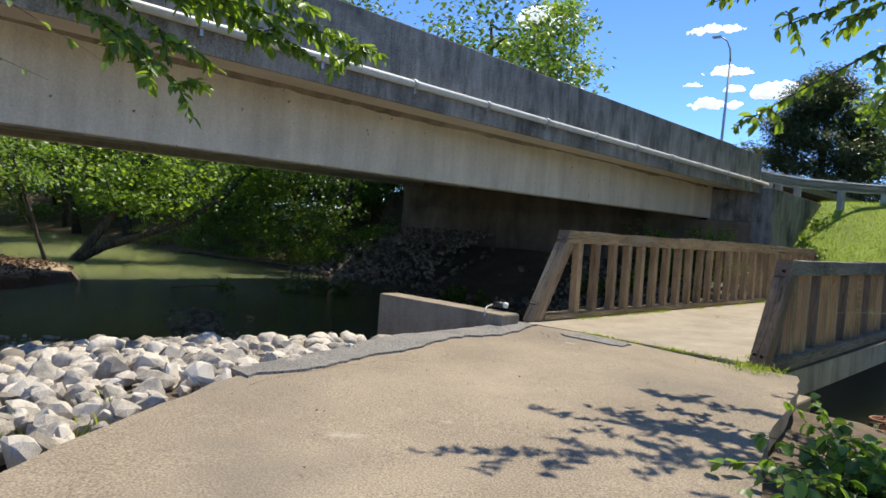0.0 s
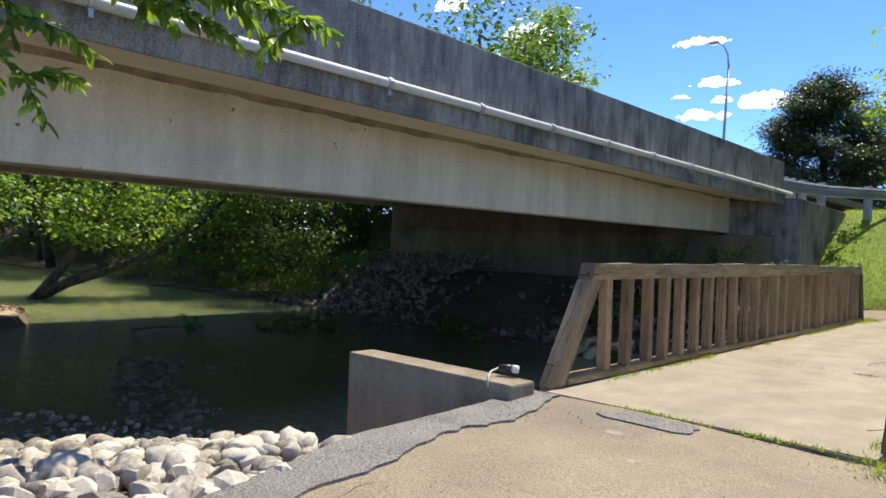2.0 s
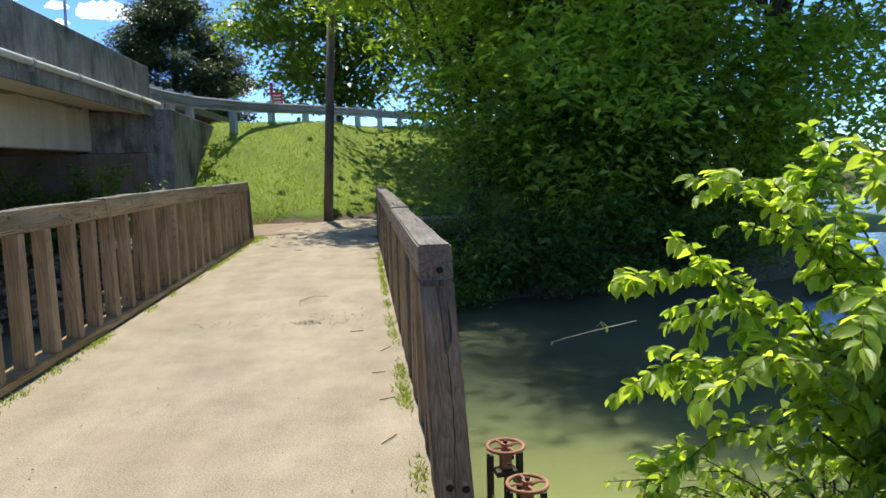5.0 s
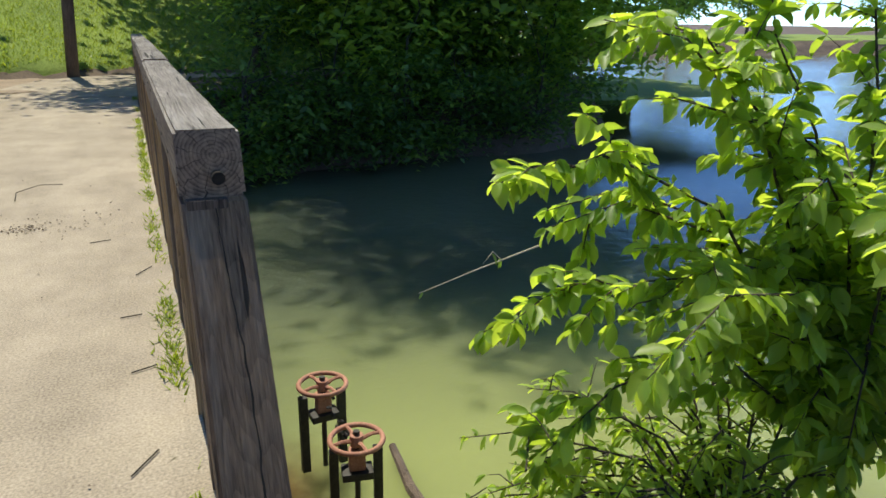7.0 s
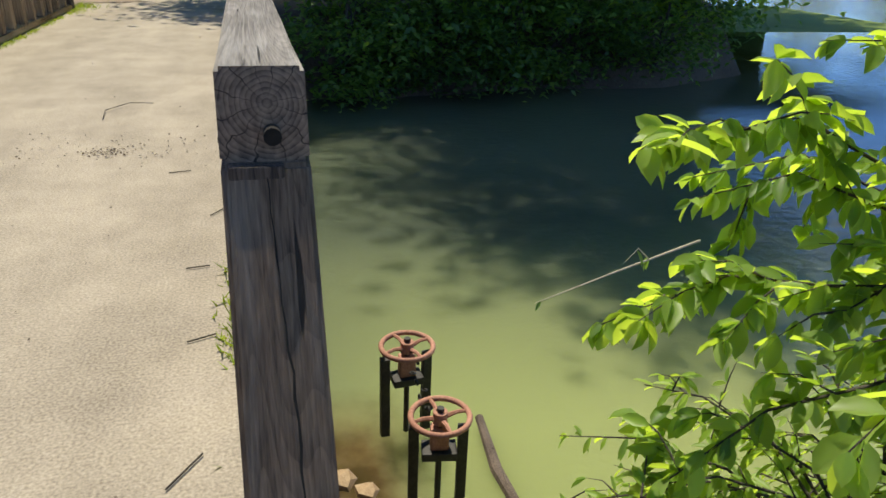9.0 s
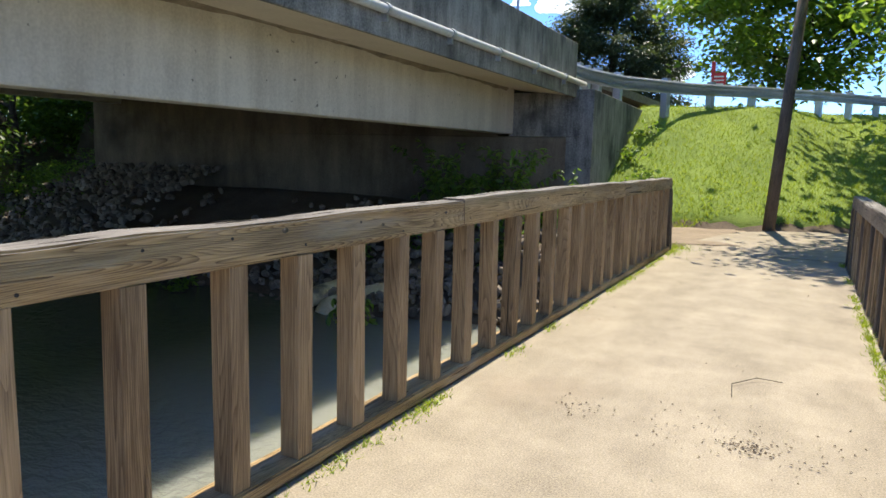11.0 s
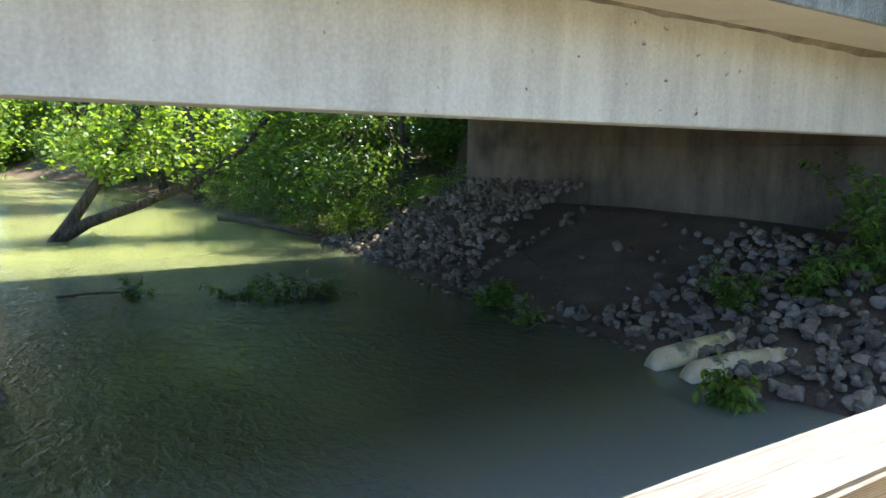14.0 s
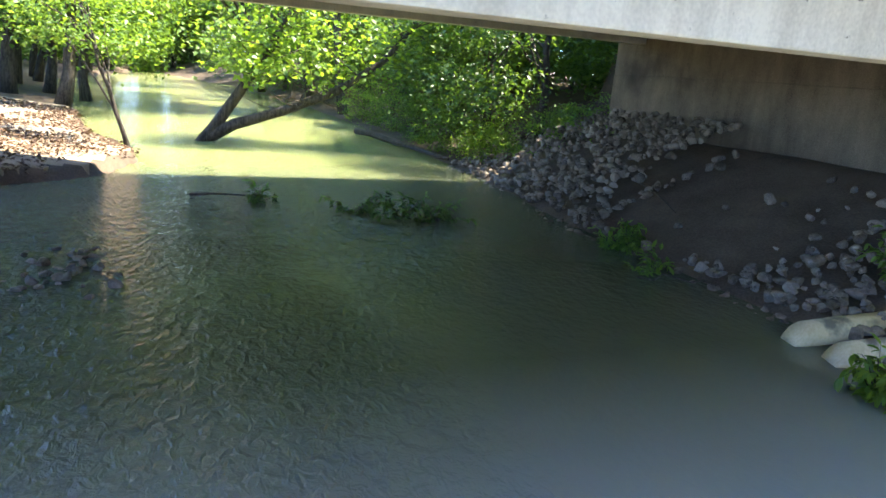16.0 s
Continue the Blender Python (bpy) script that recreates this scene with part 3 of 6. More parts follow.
# ---- ground ----
NEAR_X = [-200, -90, -80, -52, -39, -22, -18, -15.5, -14, -12, -9, -7, -5, -3.4, -1.9, 0, 2.3, 3.0, 5, 9, 30, 200]
NEAR_Y = [5, 5, 4, 0.5, 3.2, 6.2, 7.6, 6.9, 5.0, 1.5, 1.5, 4.3, 5.4, 5.8, 5.6, 6.1, 6.3, 6.9, 7.2, 6, 2, -10]
FAR_X = [-200, -95, -84, -60, -40, -25, -17, -11, -8, -5.7, -4, -2.4, 0, 2.5, 4, 7, 9, 11.5, 14.5, 17, 22, 40, 200]
FAR_Y = [5, 5, 6, 13, 15.5, 15.8, 15.7, 15.2, 15.4, 15.3, 14.9, 15.4, 16.0, 16.2, 16.1, 16.6, 16.4, 17.5, 30, 45, 52, 52, 40]


def near_bank(x):
    return np.interp(x, NEAR_X, NEAR_Y)


def far_bank(x):
    return np.interp(x, FAR_X, FAR_Y)


def path_left(y):
    return np.interp(y, [-12, -5, -1, 1.1, 2.0, 2.6, 4.1, 5.5, 6.3], [9, 4.5, 2.45, 1.15, 0.55, 0.42, -0.05, -0.18, -0.25])


def path_right(y):
    return np.interp(y, [-12, -3, 1, 2.8, 3.9, 5.4, 6.1], [15, 9.0, 6.0, 3.6, 3.25, 2.95, 2.75])


def foot_y(x):
    return np.interp(x, [-2.5, -1.3, 0, 1, 3, 8, 30], [20.1, 20.0, 20.1, 20.9, 22.2, 22.6, 23])


def crest_y(x):
    return np.interp(x, [-2.5, -1.3, 0.6, 2.3, 5, 30], [24.4, 25.0, 27.9, 33, 37, 40])


def crest_z(x):
    return np.interp(x, [-2.5, -1.3, 0.6, 2.3, 5, 30], [2.62, 2.68, 2.85, 3.0, 3.1, 3.2])


def ground_z(X, Y):
    yn, yf = near_bank(X), far_bank(X)
    bed = WATER_Z - 0.12 - 1.2 * step(np.minimum(Y - yn, yf - Y), 0.0, 4.0)
    # near side: the path's level, falling to the river on both sides
    pl, pr = path_left(Y), path_right(Y)
    left = -0.08 - 1.07 * step((pl - X) / np.interp(Y, [2.0, 3.4, 4.6, 5.6], [7.6, 5.6, 2.2, 1.2]), 0.03, 1.0)
    right = -0.10 - 0.95 * step(X - pr, 0.1, 3.4)
    land = np.where(X < pl, left, np.where(X > pr, right, -0.06))
    land = np.where(X < -10, WATER_Z + 0.15 + 0.10 * np.minimum(np.maximum(yn - Y, 0), 9), land)
    land = np.minimum(land, WATER_Z + 0.02 + np.maximum(yn - Y, 0) * 1.3)
    # far side
    d = Y - yf
    under = WATER_Z + 0.05 + np.clip(d, 0, 3.6) * 0.40
    wild = WATER_Z + 0.05 + 2.4 * step(d, 0, 9) + 0.02 * np.clip(d, 0, 60)
    landing = np.minimum(WATER_Z + d * 1.6, 0.03)
    rise = (crest_z(X) - 0.03) * np.clip((Y - foot_y(X)) / (crest_y(X) - foot_y(X)), 0, 1) ** 0.9
    park = np.minimum(WATER_Z + d * 1.3, 0.03) + rise * step(X, 14.0, 10.0)
    far = np.where(X < -16.2, wild, np.where(X < -2.35, under, park))
    h = np.where(Y < yn, land, np.where(Y > yf, far, bed))
    # the road's bank behind the abutment
    h = np.where((X > -19) & (X < -2.45) & (Y > 20.6), 2.45, h)
    return h + ripple(X, Y, 0.9, 0.035, 3) + ripple(X, Y, 4.0, 0.008, 4)


def lines(*runs):
    out = []
    for a, b, n in runs:
        out += list(np.linspace(a, b, n, endpoint=False))
    return np.array(out + [runs[-1][1]])


GX = lines((-2500, -220, 6), (-220, -60, 24), (-60, -18, 60), (-18, 8, 130), (8, 40, 60), (40, 200, 20), (200, 2500, 6))
GY = lines((-2500, -60, 6), (-60, -4, 30), (-4, 26, 150), (26, 60, 50), (60, 200, 20), (200, 2500, 6))
ground = sheet("ground", GX, GY, ground_z, MUD, "brown river bank soil with leaf litter")
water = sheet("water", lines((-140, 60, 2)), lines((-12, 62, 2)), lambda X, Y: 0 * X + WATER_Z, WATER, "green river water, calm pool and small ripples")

# ---- path and footbridge ----


def strip(name, ys, left, right, z, mat, thick, label, wob=0.0, seed=0, n=6):
    """A slab over a run of y between two edges, with a rough side."""
    rnd = random.Random(seed)
    bm = bmesh.new()
    rows = []
    for y in ys:
        l, r = left(y) + rnd.uniform(-wob, wob), right(y) + rnd.uniform(-wob, wob)
        rows.append([bm.verts.new((l + (r - l) * i / n, y, z(l + (r - l) * i / n, y))) for i in range(n + 1)])
    for a, b in zip(rows, rows[1:]):
        for i in range(n):
            bm.faces.new((a[i], a[i + 1], b[i + 1], b[i]))
    ext = bmesh.ops.extrude_face_region(bm, geom=list(bm.faces))
    for v in [g for g in ext["geom"] if isinstance(g, bmesh.types.BMVert)]:
        v.co.z -= thick
    bmesh.ops.recalc_face_normals(bm, faces=bm.faces)
    return tagged(part(name, bm, mat), label, "", "", "structure")


def path_z(x, y):
    return float(0.085 + 0.012 * math.sin(x * 2.1 + y) + 0.008 * math.sin(y * 3.3 - x) - 0.03 * max(0.0, 3 - y) * 0.2)


RAIL_Y0, RAIL_Y1 = 6.25, 16.6
strip("path", np.linspace(-12, 6.13, 90), lambda y: float(path_left(y)) + 0.22, lambda y: float(path_right(y)), path_z, ASPHALT_OLD, 0.12, "worn tan asphalt path with fine cracks", 0.035, 5, 14)
strip("pavement", np.linspace(2.3, 6.1, 46), lambda y: float(path_left(y)) - 0.03, lambda y: float(path_left(y)) + 0.30 + 0.16 * min(1.0, max(0.0, y - 2.5)) + 0.05 * math.sin(y * 5), lambda x, y: path_z(x, y) + 0.018 - 0.07 * max(0.0, (float(path_left(y)) + 0.05 - x) / 0.1), ASPHALT, 0.17, "crumbling dark grey asphalt patch along the edge", 0.03, 6, 6)
strip("deck", np.linspace(6.17, 16.7, 40), lambda y: 0.0, lambda y: 2.31 - 0.013 * (y - 6), lambda x, y: 0.10, DECK, 0.26, "pale worn concrete deck of the footbridge", 0.0, 7, 10)


def landing_right(y):
    return float(np.interp(y, [16.7, 18, 20, 21, 22], [2.2, 2.3, 3.2, 8.0, 14.0]))


def landing_left(y):
    return float(np.interp(y, [16.7, 18, 20, 21, 22], [0.0, 0.1, 0.6, 1.3, 9.0]))


strip("path_landing", np.linspace(16.71, 22, 26), landing_left, landing_right, lambda x, y: 0.095 + 0.01 * math.sin(x * 2 + y), DECK, 0.14, "tan concrete path bending away beyond the footbridge", 0.02, 8, 10)


CHECK = material("open_check", (0.006, 0.005, 0.004), (0.02, 0.016, 0.012), scale=30, rough=1.0, bump=0)


def railing(x, z0, inward, slope, seed, grey):
    """A timber rail: sill, upright pickets, heavy top beam and a leaning brace post at each end. inward: +1 if the deck lies towards +x."""
    rnd = random.Random(seed)
    label = "weathered grey-brown timber railing with square pickets" if not grey else "grey weathered timber railing with a leaning end post"
    r = empty("railing", (x, RAIL_Y0, z0), label, "railing", "railings of the footbridge")
    y0, y1 = RAIL_Y0, RAIL_Y1
    L = y1 - y0
    back = -0.145 * inward

    def xs(y):
        return slope * (y - y0)

    def beam(name, ya, yb, za, zb, x0, x1, mat, lbl="", cut0=0.0, cut1=0.0, wob=0.006):
        bm = bmesh.new()
        n = max(2, int((yb - ya) / 0.35))
        rows = []
        for i in range(n + 1):
            y = ya + (yb - ya) * i / n
            s = xs(y)
            dz = rnd.uniform(-wob, wob)
            lo = y + (-cut0 if i == 0 else cut1 if i == n else 0)
            rows.append([bm.verts.new(c) for c in ((x0 + s, lo - y0, za), (x1 + s, lo - y0, za), (x1 + s, y - y0, zb + dz), (x0 + s, y - y0, zb + dz + rnd.uniform(-wob, wob) * 0.5))])
        for a, b in zip(rows, rows[1:]):
            for j in range(4):
                bm.faces.new((a[j], a[(j + 1) % 4], b[(j + 1) % 4], b[j]))
        bm.faces.new(rows[0][::-1])
        bm.faces.new(rows[-1])
        bmesh.ops.recalc_face_normals(bm, faces=bm.faces)
        long = [e for e in bm.edges if abs((e.verts[0].co - e.verts[1].co).y) > 0.1]
        bmesh.ops.bevel(bm, geom=long, offset=0.008, segments=2, affect="EDGES")
        ob = part(name, bm, mat, r, lbl)
        if name == "top_beam":
            ob.data.materials.append(WOOD_TOP)
            ob.data.materials.append(WOOD_END)
            for pl in ob.data.polygons:
                if pl.normal.z > 0.6:
                    pl.material_index = 1
                elif abs(pl.normal.y) > 0.6:
                    pl.material_index = 2
        return ob

    a, b = (min(0, back), max(0, back))
    wl = WOOD_GREY_Y if grey else WOOD_Y
    # sill, top beam in three lengths
    foot = 0.12 if grey else 0.062
    beam("sill", y0 + 0.22, y1 - 0.22, 0.0, foot, a - 0.01, b + 0.01, wl, wob=0.004)
    top0, top1 = 0.88, 1.025
    cuts = [y0 + 0.60, y0 + 3.45, y0 + 7.3, y1 - 0.30]
    for i, (ya, yb) in enumerate(zip(cuts, cuts[1:])):
        beam("top_beam", ya, yb - 0.006, top0, top1 + (0.012 if i == 1 else 0.0), a, b, wl, "", 0.05 if i == 0 else 0, 0.04 if i == 2 else 0, 0.005)
    # pickets
    n = 26
    for i in range(n):
        y = y0 + 0.57 + 0.373 * i - (0.037 * max(0, 3 - i) if not grey else 0) + rnd.uniform(-0.012, 0.012)
        if i == 0 and not grey:
            continue
        t = rnd.uniform(-0.006, 0.006)
        bm = boxed(-0.045, 0.045, -0.045, 0.045, 0.0, top0 + 0.003 - foot, 0.004)
        p = part("picket", bm, WOOD_Z if not grey else (WOOD_Z if i % 3 else WOOD_GREY), r)
        p.matrix_local = pose(xs(y) + back / 2 + inward * 0.022, y - y0, foot - 0.002, rnd.uniform(-0.5, 0.5), rnd.uniform(-0.5, 0.5), rnd.uniform(-3, 3))
    # nail heads along the inner face of the beam
    for i in range(0, n, 1):
        y = y0 + 0.57 + 0.373 * i + rnd.uniform(-0.03, 0.03)
        if y < y1 - 0.5:
            bm = tube(bmesh.new(), [(0, 0, 0), (0.004 * inward, 0, 0)], 0.006, 6)
            q = part("nail", bm, IRON, r)
            q.location = (xs(y) - 0.0015 * inward, y - y0, top0 + rnd.choice((0.03, 0.04, 0.1)))
    # weathered gouges along the top of the beam and knots in its inner face
    for k in range(14 if not grey else 5):
        y = y0 + 0.9 + rnd.random() * 5.2
        bm = bmesh.new()
        tube(bm, [(0, -rnd.uniform(0.03, 0.12), 0), (rnd.uniform(-0.004, 0.004), 0, 0.0012), (0, rnd.uniform(0.03, 0.1), 0)], [0.0006, rnd.uniform(0.0012, 0.0026), 0.0006], 5)
        g = part("gouge", bm, CHECK, r)
        g.location = (xs(y) + back * rnd.uniform(0.2, 0.85), y - y0, top1 + (0.012 if y0 + 3.45 < y < y0 + 7.3 else 0.0) + 0.001)
    for k in range(7 if not grey else 0):
        y = y0 + 0.95 + 0.82 * k + rnd.uniform(-0.2, 0.2)
        bm = tube(bmesh.new(), [(-0.002, 0, 0), (0.0022, 0, 0)], [rnd.uniform(0.008, 0.014), 0.006], 9)
        for v in bm.verts:
            v.co.y *= 1.6
        q = part("knot", bm, BARK, r)
        q.location = (xs(y) + 0.0008 * inward, y - y0, top0 + rnd.uniform(0.05, 0.11))
    # leaning end posts
    for s, yb, yt in ((1, y0 + 0.03, y0 + 0.585), (-1, y1 - 0.03, y1 - 0.26)):
        bm = bmesh.new()
        w = 0.145 * s
        lo, hi = [], []
        for xx in (a, b):
            lo += [(xx + xs(yb), yb - y0 - 0.03 * s, -0.004), (xx + xs(yb), yb - y0 + w * 1.1, -0.004)]
            hi += [(xx + xs(yt), yt - y0 - 0.05 * s, top0), (xx + xs(yt), yt - y0 + (w if s > 0 else w * 1.0), top0)]
        v = [bm.verts.new(c) for c in (lo[0], lo[1], lo[3], lo[2], hi[0], hi[1], hi[3], hi[2])]
        for f in ((0, 1, 2, 3), (4, 5, 6, 7), (0, 1, 5, 4), (1, 2, 6, 5), (2, 3, 7, 6), (3, 0, 4, 7)):
            bm.faces.new([v[k] for k in f])
        bmesh.ops.recalc_face_normals(bm, faces=bm.faces)
        bmesh.ops.bevel(bm, geom=list(bm.edges), offset=0.008, segments=2, affect="EDGES")
        if s > 0:
            front0, front1 = Vector((a + (b - a) * 0.5, yb - y0, 0.14)), Vector((a + (b - a) * 0.54, yt - y0 - 0.05, top0 - 0.004))
            cb0 = bmesh.new()
            rows = []
            for k in range(25):
                u = k / 24
                p = front0.lerp(front1, u) + Vector((0.012 * math.sin(u * 5 + seed) + rnd.uniform(-0.003, 0.003), -0.0025, 0))
                w0 = (0.0005 + 0.0017 * math.sin(math.pi * min(1, 0.15 + u * 0.8))) * rnd.uniform(0.6, 1.3)
                rows.append([cb0.verts.new(p + Vector((-w0, 0, 0))), cb0.verts.new(p + Vector((w0, 0, 0)))])
            for p, q in zip(rows, rows[1:]):
                cb0.faces.new((p[0], p[1], q[1], q[0]))
            part("check", cb0, CHECK, r, "long dark drying crack")
        part("end_post", bm, WOOD_GREY if s < 0 else (WOOD_POST_GREY if grey else WOOD_POST), r, "leaning grey end post with dark bolt holes")
    return r


railing(0.0, 0.11, 1, 0.0, 11, False)
railing(2.29, -0.03, -1, -0.010, 12, True)
# steel channel below the outer edge of the deck
tagged(part("deck_beam", boxed(2.325, 2.42, 6.0, 16.8, -0.34, -0.06, 0.01), CONCRETE_OLD), "weathered grey edge beam under the footbridge", "", "", "structure")
tagged(part("deck_beam", boxed(-0.16, -0.02, 6.3, 16.8, -0.34, 0.10, 0.01), CONCRETE_OLD), "weathered grey edge beam under the footbridge", "", "", "structure")

# abutments of the footbridge
bm = bmesh.new()
box(bm, -1.9, 0.02, 5.68, 5.98, -1.7, 0.21, 0.02)
tagged(part("wing_wall", bm, CONCRETE_OLD), "tan stained concrete wing wall above the water", "", "", "structure")
tagged(part("bridge_seat", boxed(-0.15, 2.75, 5.9, 6.6, -1.9, -0.16, 0.02), CONCRETE_OLD), "stained concrete seat under the footbridge", "", "", "structure")
tagged(part("bridge_seat", boxed(-0.4, 2.7, 16.3, 17.0, -1.9, -0.17, 0.02), CONCRETE_OLD), "stained concrete seat under the footbridge", "", "", "structure")

# ---- road bridge ----
BY0, BY1 = -14.0, 18.9


def girder(x0, x1, z0, z1, name="girder"):
    bm = bmesh.new()
    box(bm, x0, x1, BY0, BY1 + 0.95, z0, z1, 0.025)
    return tagged(part(name, bm, CONCRETE), "pale weathered concrete bridge girder", "", "", "structure")


for k in range(6):
    girder(-4.20 - 2.18 * k, -3.85 - 2.18 * k, 1.83 if k == 0 else 2.50, 2.96)
def slant(bm, x0, x1, z0, z1, y0=BY0, y1=BY1 + 1.2, s=-0.010):
    """A long bar along the bridge that falls gently towards the far end."""
    box(bm, x0, x1, y0, y1, z0, z1, 0.015)
    for v in bm.verts:
        v.co.z += s * (v.co.y - 10)
    return bm


bm = slant(bmesh.new(), -16.0, -3.80, 2.90, 3.10)
bm2 = bmesh.new()
box(bm2, -3.803, -2.62, BY0, BY1 + 1.2, 2.69, 3.10)
for v in bm2.verts:
    v.co.z += -0.010 * (v.co.y - 10) + (0.13 if v.co.x < -3 and v.co.z < 2.9 else 0)
tagged(part("bridge_overhang", bm2, CONCRETE_TAN), "tan stained underside of the bridge overhang", "", "", "structure")
tagged(part("bridge_slab", bm, CONCRETE), "concrete bridge slab, stained along its underside", "", "", "structure")
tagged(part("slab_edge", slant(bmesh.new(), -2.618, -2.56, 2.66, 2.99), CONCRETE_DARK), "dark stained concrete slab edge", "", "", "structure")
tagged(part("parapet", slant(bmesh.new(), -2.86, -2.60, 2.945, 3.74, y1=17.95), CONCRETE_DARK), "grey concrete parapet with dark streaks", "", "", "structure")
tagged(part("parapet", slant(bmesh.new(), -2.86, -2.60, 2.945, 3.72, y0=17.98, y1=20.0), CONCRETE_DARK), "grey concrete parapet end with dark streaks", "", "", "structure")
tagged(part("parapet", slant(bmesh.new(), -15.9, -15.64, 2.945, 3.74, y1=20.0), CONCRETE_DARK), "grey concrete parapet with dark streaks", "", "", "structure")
tagged(part("road", boxed(-15.6, -2.9, BY0 - 40, 60, 3.02, 3.24), ASPHALT), "grey asphalt road over the bridge", "", "", "structure")
# dirty fillet in the corner between girder and overhang
bm = bmesh.new()
rnd = random.Random(17)
rows = []
drop = 0.05
for k in range(260):
    y = BY0 + (BY1 + 0.5 - BY0) * k / 259
    zt = 2.828 - 0.010 * (y - 10)
    drop = min(0.085, max(0.018, drop + rnd.uniform(-0.016, 0.016)))
    rows.append([bm.verts.new(c) for c in ((-3.852, y, zt - drop - 0.01), (-3.838, y, zt - drop), (-3.79, y, zt - 0.012), (-3.78, y, zt + 0.004))])
for p, q in zip(rows, rows[1:]):
    for k in range(3):
        bm.faces.new((p[k], q[k], q[k + 1], p[k + 1]))
tagged(part("fillet", bm, CONCRETE_OLD), "dirty brown mortar fillet along the girder's top", "", "", "structure")
# conduit on the slab edge
cond = empty("conduit", (-2.51, 10, 2.95), "grey steel conduit clamped along the bridge edge", "pipe")
bm = tube(bmesh.new(), [(0, y - 10, -0.010 * (y - 10)) for y in np.linspace(BY0, 20.3, 18)], 0.052, 12)
part("pipe", bm, PIPE_GREY, cond, smooth=True)
for y in np.arange(-12.0, 20, 1.55):
    bm = tube(bmesh.new(), [(0, y - 10 - 0.03, -0.010 * (y - 10)), (0, y - 10 + 0.03, -0.010 * (y - 10))], 0.066, 12)
    box(bm, -0.05, 0.02, y - 10.02, y - 9.98, -0.01 * (y - 10) - 0.13, -0.01 * (y - 10) + 0.01)
    part("clamp", bm, GALV, cond, "galvanised clamp")
# far abutment, a little skewed to the bridge
SKEW = pose(-15.8, 18.9, 0, 0, 0, 4.6)
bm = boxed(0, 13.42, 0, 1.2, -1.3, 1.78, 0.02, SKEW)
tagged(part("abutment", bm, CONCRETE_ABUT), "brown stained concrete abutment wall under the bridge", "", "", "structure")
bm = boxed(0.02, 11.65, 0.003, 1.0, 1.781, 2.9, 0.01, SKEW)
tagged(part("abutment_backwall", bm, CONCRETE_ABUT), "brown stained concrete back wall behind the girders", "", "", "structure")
bm = boxed(11.9, 13.45, -0.03, 1.3, 1.785, 2.66, 0.02, SKEW)
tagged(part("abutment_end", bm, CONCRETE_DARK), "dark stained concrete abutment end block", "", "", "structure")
bm = boxed(-2.75, -2.20, 19.95, 24.4, -0.8, 2.72, 0.015)
for v in bm.verts:
    if v.co.z > 1 and v.co.y > 23:
        v.co.z -= 0.12
tagged(part("wing_wall", bm, CONCRETE_DARK), "dark concrete wing wall beside the grass slope", "", "", "structure")
tagged(part("abutment", boxed(-15.8, -2.45, BY0, BY0 + 1, -1.2, 1.78, 0.02), CONCRETE_OLD), "stained concrete abutment wall", "", "", "structure")

# ---- far side: grass slope, guard rail, pole ----
grass_slope = sheet("grass_slope", lines((-2.3, 16, 70)), lines((17.5, 44, 100)), lambda X, Y: np.where(Y < foot_y(X) + 0.1, -0.3, ground_z(X, Y) + 0.03), GRASS_GROUND, "bright green mown grass slope")
wood_pole = empty("utility_pole", (1.05, 20.9, 0.05), "slightly leaning dark wooden pole beside the path", "pole")
part("pole", tube(bmesh.new(), [(0, 0, -0.1), (0.12, 0.02, 2), (0.3, 0.05, 5.2)], [0.115, 0.105, 0.09], 14), WOOD_GREY, wood_pole, smooth=True)

RAIL_PTS = [(-2.72, 19.6), (-2.6, 21), (-2.25, 22.6), (-1.2, 25.0), (0.2, 27.7), (1.8, 31), (3.6, 34.5), (7.5, 38.5), (9.8, 40.2)]


def guard_rail():
    g = empty("guard_rail", (-2.75, 20, 2.5), "galvanised steel guard rail on wooden blocks", "guard rail")
    o = Vector((-2.75, 20, 2.5))
    pts = [Vector((x, y, float(crest_z(x)) + 0.47)) for x, y in RAIL_PTS]
    prof = [(0.0, -0.155), (0.05, -0.11), (0.05, -0.07), (0.0, -0.03), (0.0, 0.03), (0.05, 0.07), (0.05, 0.11), (0.0, 0.155)]
    bm = bmesh.new()
    rows = []
    for i, p in enumerate(pts):
        d = (pts[min(i + 1, len(pts) - 1)] - pts[max(i - 1, 0)]).normalized()
        side = Vector((d.y, -d.x, 0))
        rows.append([bm.verts.new(p - o + side * a + Vector((0, 0, b))) for a, b in prof])
    for a, b in zip(rows, rows[1:]):
        for j in range(len(prof) - 1):
            bm.faces.new((a[j], a[j + 1], b[j + 1], b[j]))
    bmesh.ops.solidify(bm, geom=list(bm.faces), thickness=0.006)
    part("rail", bm, GALV, g)
    dist = [0.5, 0.95, 1.4, 1.9, 2.9, 4.8, 6.7, 8.6, 10.5, 12.4, 14.3, 16.2, 18.1, 20, 22, 24, 26]
    for dd in dist:
        acc = 0
        for a, b in zip(pts, pts[1:]):
            l = (b - a).length
            if acc + l >= dd:
                p = a.lerp(b, (dd - acc) / l)
                ang = math.degrees(math.atan2((b - a).y, (b - a).x))
                break
            acc += l
        q = part("post", boxed(-0.075, 0.075, 0.02, 0.20, -0.75, 0.22, 0.01), GALV, g)
        q.matrix_local = Matrix.Translation(p - o) @ pose(0, 0, 0, 0, 0, ang)
    return g


guard_rail()

# ---- riprap ----


